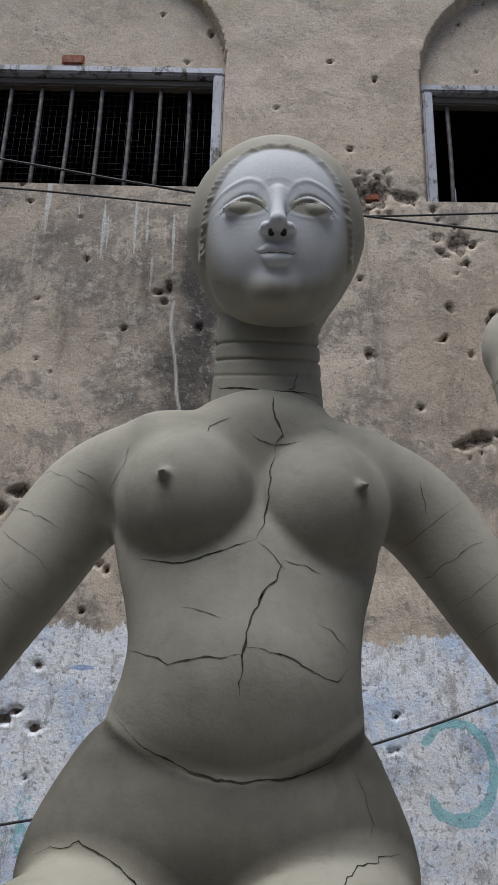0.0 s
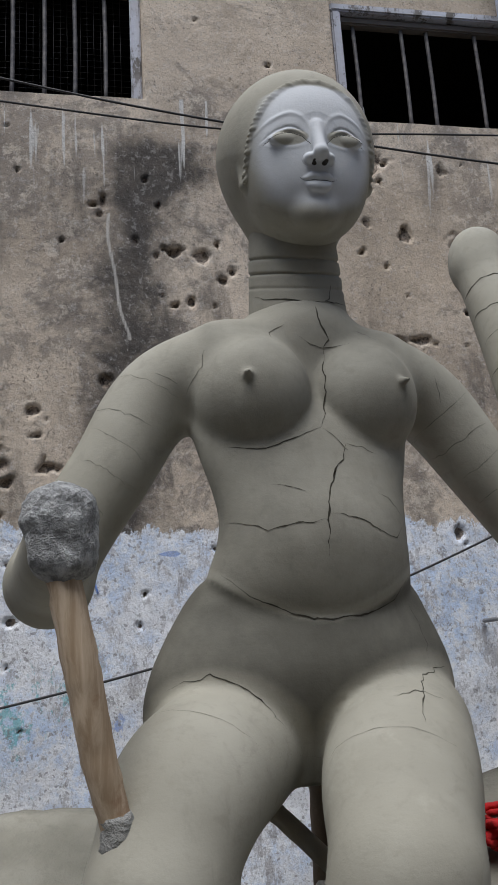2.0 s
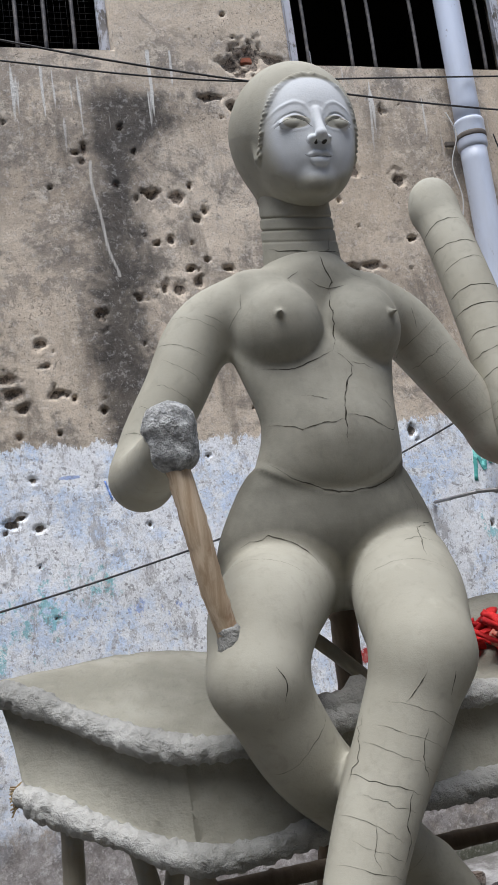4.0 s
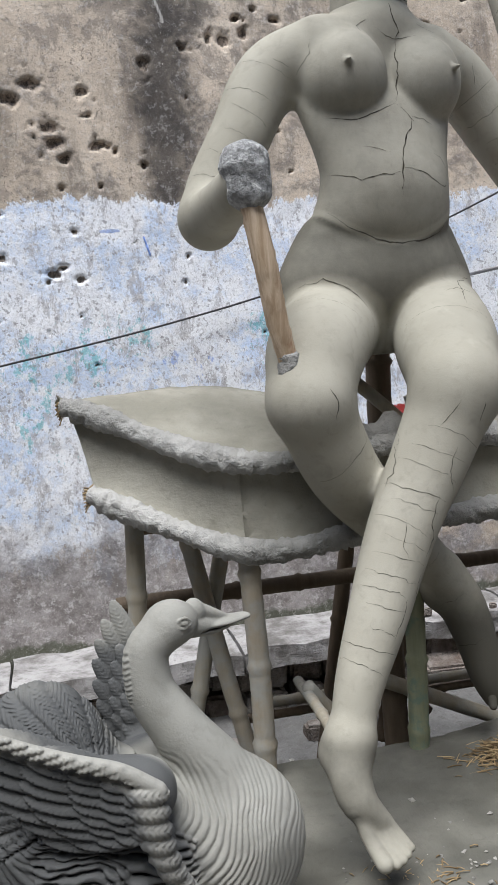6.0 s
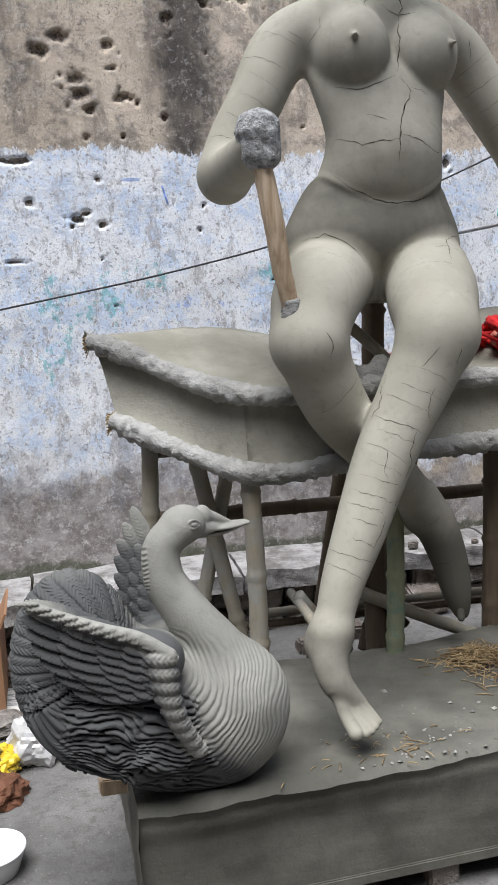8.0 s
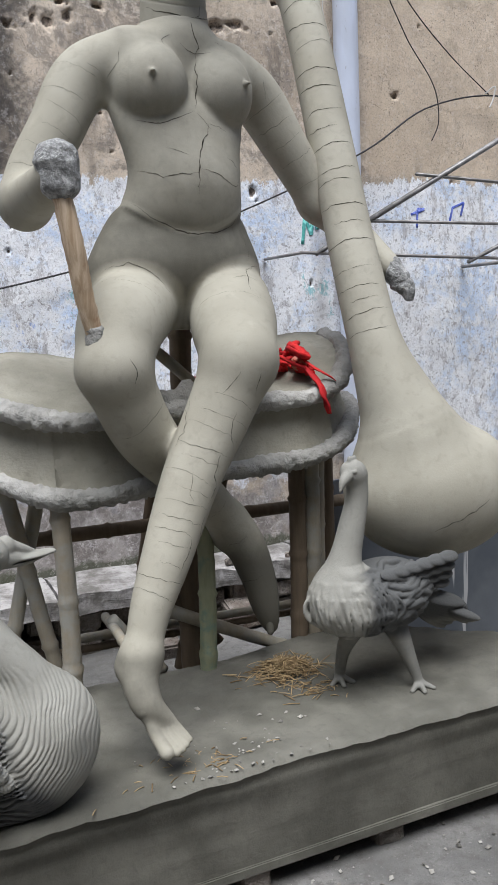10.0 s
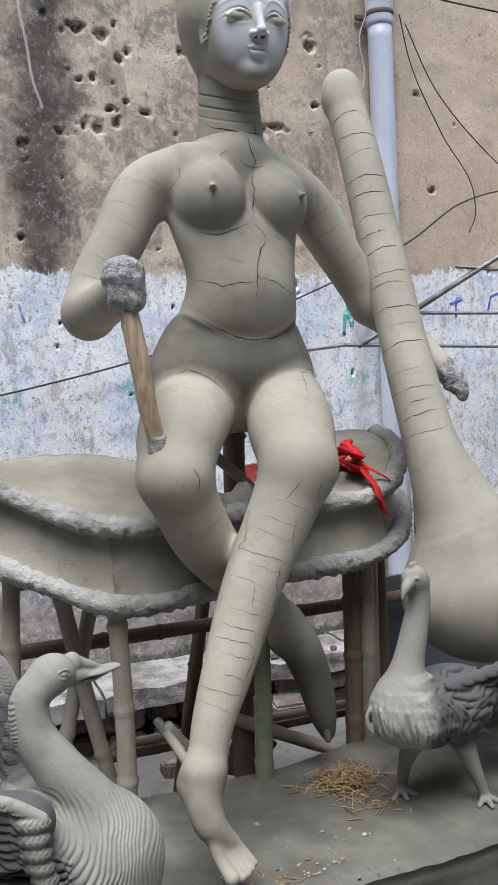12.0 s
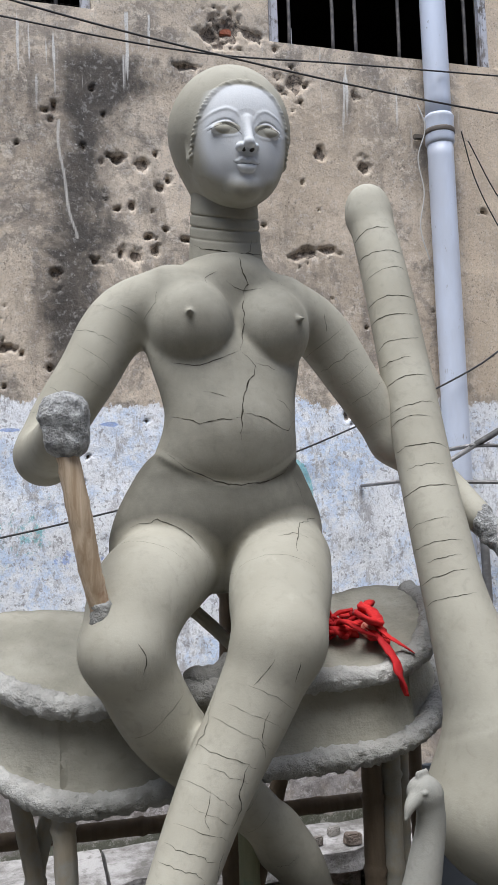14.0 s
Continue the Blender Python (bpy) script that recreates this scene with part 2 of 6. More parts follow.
k = Mat("peeling_white_paint", 0.6)
col = k.mix(k.ramp(k.noise(22, 6, 0.72, co=k.stretch(1, 1, 0.4)), 0.50, 0.60), (0.52, 0.53, 0.58), (0.13, 0.115, 0.10))
k.color(k.mix(k.ramp(k.noise(6, 4), 0.4, 0.7, 0, 0.5), col, (0.36, 0.34, 0.34))).bump(k.noise(40, 5), 0.5, 0.005)
M_FRAME = k.m

k = Mat("weathered_wood", 0.8)
k.color(k.mix(k.noise(30, 5, 0.7, co=k.stretch(0.15, 1, 1)), (0.08, 0.065, 0.055), (0.24, 0.21, 0.18))).bump(k.noise(40), 0.5, 0.005)
M_OLDWOOD = k.m

k = Mat("grey_iron", 0.6, 0.3)
k.color(k.mix(k.ramp(k.noise(30, 5), 0.4, 0.65), (0.09, 0.085, 0.085), (0.17, 0.155, 0.145))).bump(k.noise(90), 0.3, 0.003)
M_IRON = k.m

# near-black colour holds the darkness of the unlit room
k = Mat("room_shade_black", 0.95)
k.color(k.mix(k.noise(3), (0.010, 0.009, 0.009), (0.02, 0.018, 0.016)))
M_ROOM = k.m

k = Mat("pvc_pipe", 0.38, 0, 0.45)
col = k.mix(k.ramp(k.noise(5, 5, 0.6, co=k.stretch(1, 1, 0.25)), 0.4, 0.7), (0.60, 0.65, 0.76), (0.50, 0.53, 0.60))
col = k.mix(k.ramp(k.noise(38, 5, 0.7, co=k.stretch(1, 1, 0.4)), 0.63, 0.70, 0, 0.8), col, (0.25, 0.235, 0.22))
k.color(col)
M_PIPE = k.m

k = Mat("black_rubber", 0.55)
k.color(k.mix(k.noise(40), (0.02, 0.02, 0.022), (0.06, 0.058, 0.056)))
M_CABLE = k.m

k = Mat("pale_string", 0.8)
k.color(k.mix(k.noise(40), (0.45, 0.43, 0.40), (0.65, 0.63, 0.60)))
M_STRING = k.m

k = Mat("galvanised_steel", 0.5, 0.5)
k.color(k.mix(k.ramp(k.noise(18, 5), 0.4, 0.7), (0.20, 0.195, 0.19), (0.34, 0.33, 0.325))).bump(k.noise(60), 0.3, 0.003)
M_STEEL = k.m

k = Mat("red_cloth", 0.75, 0, 0.3)
k.color(k.mix(k.ramp(k.noise(18, 4), 0.35, 0.7), (0.34, 0.008, 0.012), (0.66, 0.022, 0.022))).bump(k.noise(220, 3), 0.4, 0.003)
M_RED = k.m

k = Mat("dull_fruit", 0.5)
k.color(k.mix(k.noise(30), (0.42, 0.10, 0.08), (0.52, 0.22, 0.15)))
M_FRUIT = k.m

k = Mat("dry_straw", 0.75)
k.color(k.mix(k.island(), (0.15, 0.10, 0.05), (0.42, 0.31, 0.17)))
M_STRAW = k.m

k = Mat("clay_crumbs", 0.9)
k.color(k.mix(k.island(), (0.10, 0.095, 0.085), (0.42, 0.40, 0.36))).bump(k.noise(120), 0.6, 0.005)
M_CRUMB = k.m

k = Mat("corrugated_card", 0.85)
k.color(k.mix(k.noise(12, 5), (0.24, 0.125, 0.065), (0.34, 0.19, 0.11))).bump(k.noise(60), 0.2, 0.003)
M_CARD = k.m

k = Mat("thin_plastic", 0.3, 0, 0.6)
k.color(k.mix(k.ramp(k.noise(14, 4), 0.4, 0.7), (0.52, 0.51, 0.49), (0.75, 0.75, 0.75)))
k.b.inputs["Transmission Weight"].default_value = 0.25
M_BAG = k.m

k = Mat("yellow_plastic", 0.4, 0, 0.5)
k.color(k.mix(k.ramp(k.noise(26, 5), 0.54, 0.60), (0.72, 0.50, 0.03), (0.12, 0.09, 0.03)))
M_YELLOW = k.m

k = Mat("brown_scrap", 0.7)
k.color(k.mix(k.noise(12, 5), (0.07, 0.03, 0.018), (0.20, 0.085, 0.045))).bump(k.noise(40), 0.6, 0.01)
M_BROWN = k.m

k = Mat("newsprint", 0.9)
lines = k.ramp(k.noise(60, 2, 0.5, co=k.stretch(0.3, 1.6, 1)), 0.52, 0.56)
k.color(k.mix(lines, (0.58, 0.56, 0.52), (0.24, 0.25, 0.24)))
M_NEWS = k.m

k = Mat("white_enamel", 0.3, 0, 0.5)
k.color(k.mix(k.noise(9), (0.72, 0.73, 0.74), (0.80, 0.80, 0.80)))
M_BOWL = k.m

k = Mat("slate_sheet", 0.55, 0.2)
streaks = k.ramp(k.noise(26, 3, 0.5, co=k.stretch(1, 1, 0.05)), 0.64, 0.68)
col = k.mix(k.ramp(k.noise(3, 5), 0.35, 0.7), (0.075, 0.085, 0.10), (0.12, 0.13, 0.145))
k.color(k.mix(k.math("MULTIPLY", streaks, 0.7), col, (0.50, 0.50, 0.50)))
M_SHEET = k.m


# ---- mesh tools ----
def link_mesh(name, verts, faces, material, parent=None, label="", smooth=True, mats=None, face_mats=None):
    """A mesh object from arrays of points and faces, as a part where a parent is given."""
    me = bpy.data.meshes.new(name)
    me.from_pydata([tuple(v) for v in np.asarray(verts).tolist()], [], [tuple(q) for q in (faces.tolist() if isinstance(faces, np.ndarray) else faces)])
    for m in mats or [material]:
        me.materials.append(m)
    me.polygons.foreach_set("use_smooth", np.full(len(me.polygons), smooth))
    if face_mats is not None:
        me.polygons.foreach_set("material_index", np.asarray(face_mats, dtype=np.int32))
    me.update()
    ob = new(name, me)
    if parent:
        ob.parent = parent
    if label:
        ob["label"] = label
    return ob


def part(name, bm, material, parent=None, label="", smooth=False):
    me = bpy.data.meshes.new(name)
    bm.to_mesh(me)
    bm.free()
    me.materials.append(material)
    me.polygons.foreach_set("use_smooth", np.full(len(me.polygons), smooth))
    ob = new(name, me)
    if parent:
        ob.parent = parent
    if label:
        ob["label"] = label
    return ob


def lattice(x, y, seed):
    """Smooth value noise in 0..1 on arrays."""
    table = np.random.RandomState(seed).rand(64, 64)
    xi, yi = np.floor(x).astype(int), np.floor(y).astype(int)
    fx, fy = x - xi, y - yi
    fx, fy = fx * fx * (3 - 2 * fx), fy * fy * (3 - 2 * fy)
    g = lambda a, b: table[a % 64, b % 64]
    return (g(xi, yi) * (1 - fx) + g(xi + 1, yi) * fx) * (1 - fy) + (g(xi, yi + 1) * (1 - fx) + g(xi + 1, yi + 1) * fx) * fy


def fbm(x, y, seed, octaves=4):
    out, amp, tot = 0.0, 1.0, 0.0
    for o in range(octaves):
        out, tot, amp = out + amp * lattice(x * 2**o + 7.3 * o, y * 2**o + 3.1 * o, seed + o), tot + amp, amp * 0.55
    return out / tot


def box_bm(lo, hi, bevel=0.004, jitter=0.0, seed=0, cuts=0):
    """A bevelled block with slightly uneven corners."""
    bm = bmesh.new()
    bmesh.ops.create_cube(bm, size=1.0)
    if cuts:
        bmesh.ops.subdivide_edges(bm, edges=bm.edges[:], cuts=cuts, use_grid_fill=True)
    rnd = random.Random(seed)
    for v in bm.verts:
        v.co = Vector([lo[i] + (v.co[i] + 0.5) * (hi[i] - lo[i]) + rnd.uniform(-jitter, jitter) for i in range(3)])
    if bevel and not cuts:
        bmesh.ops.bevel(bm, geom=bm.edges[:], offset=bevel, segments=2, affect="EDGES")
    return bm


def spline(points, n):
    """n points on a smooth curve through the given ones."""
    p = np.array(points, float)
    d = np.r_[0, np.cumsum(np.linalg.norm(np.diff(p, axis=0), axis=1))]
    m = np.gradient(p, d, axis=0)
    s = np.linspace(0, d[-1], n)
    i = np.clip(np.searchsorted(d, s, "right") - 1, 0, len(p) - 2)
    hh = (d[i + 1] - d[i])[:, None]
    u = ((s - d[i])[:, None]) / hh
    return (2 * u**3 - 3 * u**2 + 1) * p[i] + (u**3 - 2 * u**2 + u) * hh * m[i] + (-2 * u**3 + 3 * u**2) * p[i + 1] + (u**3 - u**2) * hh * m[i + 1]


def tube_arrays(path, radius, sides=10, rough=0.0, seed=1, caps=True, flat=1.0):
    """Points and faces of a tube along a path; radius: one number or one for each point."""
    path = np.asarray(path, float)
    n = len(path)
    r = np.broadcast_to(np.asarray(radius, float), (n,))
    tan = np.gradient(path, axis=0)
    tan /= np.linalg.norm(tan, axis=1)[:, None]
    ref = np.array([0, 0, 1.0]) if abs(tan[:, 2]).mean() < 0.8 else np.array([0, -1.0, 0])
    side = np.cross(tan, ref)
    side /= np.linalg.norm(side, axis=1)[:, None]
    up = np.cross(side, tan)
    ang = np.linspace(0, 2 * np.pi, sides, endpoint=False)
    rr = r[:, None] * np.ones(sides)
    if rough:
        a, b = np.meshgrid(np.arange(n) * 0.9, ang * 1.6, indexing="ij")
        rr = rr * (1 + rough * (2 * fbm(a, b, seed, 3) - 1) * 2)
    v = path[:, None] + side[:, None] * (np.cos(ang)[None, :, None] * rr[..., None]) + up[:, None] * (np.sin(ang)[None, :, None] * rr[..., None] * flat)
    verts = v.reshape(-1, 3)
    i, j = np.meshgrid(np.arange(n - 1), np.arange(sides), indexing="ij")
    q = np.stack([i * sides + j, i * sides + (j + 1) % sides, (i + 1) * sides + (j + 1) % sides, (i + 1) * sides + j], -1).reshape(-1, 4)[:, ::-1].tolist()
    if caps:
        q += [list(range(sides)), list(range((n - 1) * sides, n * sides))[::-1]]
    return verts, q


def tube(name, path, radius, material, parent=None, label="", **kw):
    return link_mesh(name, *tube_arrays(path, radius, **kw), material, parent, label)


class Clay:
    """Clay forms joined smoothly in a field of distances, from which a skin is drawn."""

    def __init__(self, lo, hi, h):
        self.lo, self.h = np.array(lo, float), h
        self.n = np.ceil((np.array(hi) - self.lo) / h).astype(int) + 1
        self.f = np.ones(self.n, np.float32)

    def region(self, lo, hi):
        a = np.clip(np.floor((np.array(lo) - self.lo) / self.h).astype(int), 0, self.n)
        b = np.clip(np.ceil((np.array(hi) - self.lo) / self.h).astype(int) + 1, 0, self.n)
        s = tuple(slice(i, j) for i, j in zip(a, b))
        return s, [(self.lo[i] + self.h * np.arange(a[i], b[i])).astype(np.float32).reshape([-1 if j == i else 1 for j in range(3)]) for i in range(3)]

    def join(self, s, d, k):
        old = self.f[s]
        if k <= 0:
            self.f[s] = np.minimum(old, d)
        else:
            e = np.maximum(k - np.abs(old - d), 0) / k
            self.f[s] = np.minimum(old, d) - e * e * k * 0.25

    def limb(self, a, b, ra, rb, k=0.02):
        a, b = np.array(a, float), np.array(b, float)
        m = max(ra, rb) + k + 2 * self.h
        s, (x, y, z) = self.region(np.minimum(a, b) - m, np.maximum(a, b) + m)
        ab = b - a
        t = np.clip(((x - a[0]) * ab[0] + (y - a[1]) * ab[1] + (z - a[2]) * ab[2]) / max(ab @ ab, 1e-9), 0, 1)
        d = np.sqrt((x - a[0] - t * ab[0]) ** 2 + (y - a[1] - t * ab[1]) ** 2 + (z - a[2] - t * ab[2]) ** 2) - (ra + t * (rb - ra))
        self.join(s, d.astype(np.float32), k)

    def chain(self, points, radii, k=0.02, steps=9):
        """A bent limb along a smooth curve through the points."""
        n = steps * (len(points) - 1) + 1
        pr = spline(np.c_[np.array(points, float), np.array(radii, float)], n)
        p, r = pr[:, :3], pr[:, 3]
        m = r.max() + k + 2 * self.h
        s, (x, y, z) = self.region(p.min(0) - m, p.max(0) + m)
        best = None
        for a, b, ra, rb in zip(p, p[1:], r, r[1:]):
            ab = b - a
            t = np.clip(((x - a[0]) * ab[0] + (y - a[1]) * ab[1] + (z - a[2]) * ab[2]) / max(ab @ ab, 1e-9), 0, 1)
            d = np.sqrt((x - a[0] - t * ab[0]) ** 2 + (y - a[1] - t * ab[1]) ** 2 + (z - a[2] - t * ab[2]) ** 2) - (ra + t * (rb - ra))
            best = d if best is None else np.minimum(best, d)
        self.join(s, best.astype(np.float32), k)

    def groove(self, points, radii, steps=9):
        """A cut along a smooth curve through the points."""
        pr = spline(np.c_[np.array(points, float), np.array(radii, float)], steps * (len(points) - 1) + 1)
        m = pr[:, 3].max() + 2 * self.h
        s, (x, y, z) = self.region(pr[:, :3].min(0) - m, pr[:, :3].max(0) + m)
        near = None
        for px, py, pz, r in pr:
            d = np.sqrt((x - px) ** 2 + (y - py) ** 2 + (z - pz) ** 2) - r
            near = d if near is None else np.minimum(near, d)
        self.f[s] = np.maximum(self.f[s], -near).astype(np.float32)

    def ball(self, c, r, k=0.02, turn=None, ridge=None):
        """An ellipsoid; turn: 3 x 3 matrix whose columns are its axes; ridge: (count, depth) of grooves across its first axis."""
        c, r = np.array(c, float), np.array(r, float) * np.ones(3)
        m = r.max() + k + 2 * self.h
        s, (x, y, z) = self.region(c - m, c + m)
        x, y, z = x - c[0], y - c[1], z - c[2]
        if turn is not None:
            x, y, z = [x * turn[0, i] + y * turn[1, i] + z * turn[2, i] for i in range(3)]
        k0 = np.sqrt((x / r[0]) ** 2 + (y / r[1]) ** 2 + (z / r[2]) ** 2)
        k1 = np.sqrt((x / r[0] ** 2) ** 2 + (y / r[1] ** 2) ** 2 + (z / r[2] ** 2) ** 2)
        d = k0 * (k0 - 1) / np.maximum(k1, 1e-6)
        if ridge:
            d = d + ridge[1] * np.sin(ridge[0] * (x - 0.9 * np.abs(y))) * (k0 < 1.6) + 0.6 * ridge[1] * np.exp(-((y / 0.002) ** 2))
        self.join(s, d.astype(np.float32), k)

    def loft(self, rows, origin, turn, k=0.02, creases=()):
        """Ellipses stacked along z. rows: z, half width, half depth, shift x, shift y."""
        rows = np.array(sorted(rows), float)
        zs = np.linspace(rows[0, 0], rows[-1, 0], 120)
        val = spline(np.c_[rows[:, 0], rows[:, 1:] ], 400)
        a, b, cx, cy = [np.interp(zs, val[:, 0], val[:, i]) for i in (1, 2, 3, 4)]
        m = max(a.max(), b.max()) + k + 0.05
        s, (x, y, z) = self.region((origin[0] - m, origin[1] - m, zs[0] - k - 0.02), (origin[0] + m, origin[1] + m, zs[-1] + k + 0.02))
        zz = np.clip(z, zs[0], zs[-1])
        A, B, CX, CY = [np.interp(zz.ravel(), zs, v).reshape(zz.shape) for v in (a, b, cx, cy)]
        for zc, depth, wide in creases:
            g = depth * np.exp(-(((z - zc - 0.42 * (y - origin[1])) / wide) ** 2))
            A, B = A - g, B - g
        co, si = math.cos(turn), math.sin(turn)
        lx, ly = (x - origin[0]) * co + (y - origin[1]) * si - CX, -(x - origin[0]) * si + (y - origin[1]) * co - CY
        d = (np.sqrt((lx / A) ** 2 + (ly / B) ** 2) - 1) * np.minimum(A, B)
        out = np.abs(z - zz)
        d = np.where(out > 0, np.sqrt(np.maximum(d, 0) ** 2 + out**2), d)
        self.join(s, d.astype(np.float32), k)

    def carve(self, fn, lo, hi):
        s, (x, y, z) = self.region(lo, hi)
        self.f[s] = fn(x, y, z, self.f[s]).astype(np.float32)

    def skin(self):
        """Points and quads of the zero surface."""
        f, n = self.f, np.array(self.f.shape)
        ins = f < 0
        c = [ins[i : n[0] - 1 + i, j : n[1] - 1 + j, l : n[2] - 1 + l] for i in (0, 1) for j in (0, 1) for l in (0, 1)]
        cnt = sum(a.astype(np.int8) for a in c)
        idx = np.argwhere((cnt > 0) & (cnt < 8))
        ids = np.full(n - 1, -1, np.int64)
        ids[tuple(idx.T)] = np.arange(len(idx))
        acc, num = np.zeros((len(idx), 3)), np.zeros(len(idx))
        corner = [np.array((i, j, l)) for i in (0, 1) for j in (0, 1) for l in (0, 1)]
        vals = [f[tuple((idx + o).T)].astype(float) for o in corner]
        for p in range(8):
            for q in range(p + 1, 8):
                if np.abs(corner[p] - corner[q]).sum() == 1:
                    cut = (vals[p] < 0) != (vals[q] < 0)
                    t = np.where(cut, vals[p] / np.where(cut, vals[p] - vals[q], 1), 0)
                    acc += np.where(cut[:, None], corner[p] + t[:, None] * (corner[q] - corner[p]), 0)
                    num += cut
        verts = self.lo + self.h * (idx + acc / num[:, None])
        quads = []
        for ax in range(3):
            u, v = (ax + 1) % 3, (ax + 2) % 3
            a = np.moveaxis(ins, ax, 0)
            sign = np.argwhere(a[:-1] != a[1:])
            e = np.empty_like(sign)
            rest = [i for i in range(3) if i != ax]
            e[:, ax], e[:, rest[0]], e[:, rest[1]] = sign[:, 0], sign[:, 1], sign[:, 2]
            e = e[(e[:, u] > 0) & (e[:, v] > 0) & (e[:, u] < n[u] - 1) & (e[:, v] < n[v] - 1)]
            du, dv = np.eye(3, dtype=int)[u], np.eye(3, dtype=int)[v]
            q = np.stack([ids[tuple((e - o).T)] for o in (0 * du, du, du + dv, dv)], 1)
            flip = ins[tuple(e.T)]
            q = np.where(flip[:, None], q, q[:, ::-1])
            quads.append(q)
        return verts, np.concatenate(quads)


def merge_arrays(pieces):
    """Joins (points, faces, material index) pieces."""
    verts, faces, fm, base = [], [], [], 0
    for v, q, m in pieces:
        verts.append(np.asarray(v)), faces.extend([[i + base for i in p] for p in (q.tolist() if isinstance(q, np.ndarray) else q)])
        fm.extend([m] * len(q))
        base += len(v)
    return np.concatenate(verts), faces, fm


from mathutils.bvhtree import BVHTree


def ribbon_on(tree, pts, dirs, wide, seed):
    """A thin uneven crack laid on a skin: points are cast along dirs until they meet it."""
    rnd = random.Random(seed)
    hits = []
    for p, d in zip(pts, dirs):
        place, normal, _, _ = tree.ray_cast(Vector(p), Vector(d).normalized())
        if place is not None:
            hits.append((place, normal))
    if len(hits) < 3:
        return None
    verts, n = [], len(hits)
    for i, (p, nn) in enumerate(hits):
        t = hits[min(i + 1, n - 1)][0] - hits[max(i - 1, 0)][0]
        if t.length < 1e-6 or t.length > 0.12:
            return None
        s = nn.cross(t.normalized())
        w = wide * (0.35 + 0.9 * rnd.random()) * min(1.0, 4.0 * min(i + 0.3, n - 0.7 - i) / n)
        verts += [p + s * w + nn * 0.0007, p - s * w + nn * 0.0007]
    return np.array([tuple(v) for v in verts]), [[2 * i, 2 * i + 1, 2 * i + 3, 2 * i + 2] for i in range(n - 1)], 1


def wander(a, b, n, amp, seed):
    """A jagged line from a to b."""
    rnd = random.Random(seed)
    a, b = np.array(a, float), np.array(b, float)
    out, off = [], np.zeros(len(a))
    for i in range(n):
        off = 0.6 * off + np.array([rnd.gauss(0, amp) for _ in a])
        out.append(a + (b - a) * i / (n - 1) + off * min(i, n - 1 - i, 4) / 4)
    return out


def ring_cracks(tree, a, b, radius, ats, face, wide, seed):
    """Cracks round a limb from a to b, on the side that looks towards face."""
    rnd = random.Random(seed)
    a, b = Vector(a), Vector(b)
    ax = (b - a).normalized()
    f = Vector(face)
    f = (f - ax * f.dot(ax)).normalized()
    s = ax.cross(f)
    out = []
    for t in ats:
        c = a.lerp(b, t)
        w0, w1 = rnd.uniform(-1.5, -0.6), rnd.uniform(0.5, 1.5)
        drift, off, pts, dirs = rnd.uniform(-0.006, 0.006), 0.0, [], []
        for i in range(16):
            g = w0 + (w1 - w0) * i / 15
            off = 0.7 * off + rnd.gauss(0, 0.0016)
            d = f * math.cos(g) + s * math.sin(g)
            pts.append(c + ax * (off + drift * g) + d * (radius * 2.0))
            dirs.append(-d)
        r = ribbon_on(tree, pts, dirs, wide * rnd.uniform(0.5, 1.1), rnd.randrange(9999))
        if r:
            out.append(r)
    return out


# ---- ground and walls ----
def ground_sheet():
    xs = np.r_[-60, -20, -8, np.linspace(-2.5, 2.5, 110), 8, 20, 60]
    ys = np.r_[-60, -20, -6, np.linspace(-1.5, 2.76, 100), 3.2, 8, 60]
    x, y = np.meshgrid(xs, ys, indexing="ij")
    z = 0.018 * (fbm(x * 2.3, y * 2.3, 5, 4) - 0.5) + 0.006 * (fbm(x * 14, y * 14, 9, 2) - 0.5)
    n, m = len(xs), len(ys)
    i, j = np.meshgrid(np.arange(n - 1), np.arange(m - 1), indexing="ij")
    q = np.stack([i * m + j, (i + 1) * m + j, (i + 1) * m + j + 1, i * m + j + 1], -1).reshape(-1, 4)
    ob = link_mesh("ground", np.stack([x, y, z], -1).reshape(-1, 3), q, M_GROUND)
    return tagged(ob, "dusty grey trodden concrete yard", "ground", kind="structure")


ground_sheet()

WALL = 2.76
OPENINGS = ((-1.30, -0.158), (0.602, 1.64))
SILLS, HEADS = (3.462, 3.422), (4.015, 3.958)


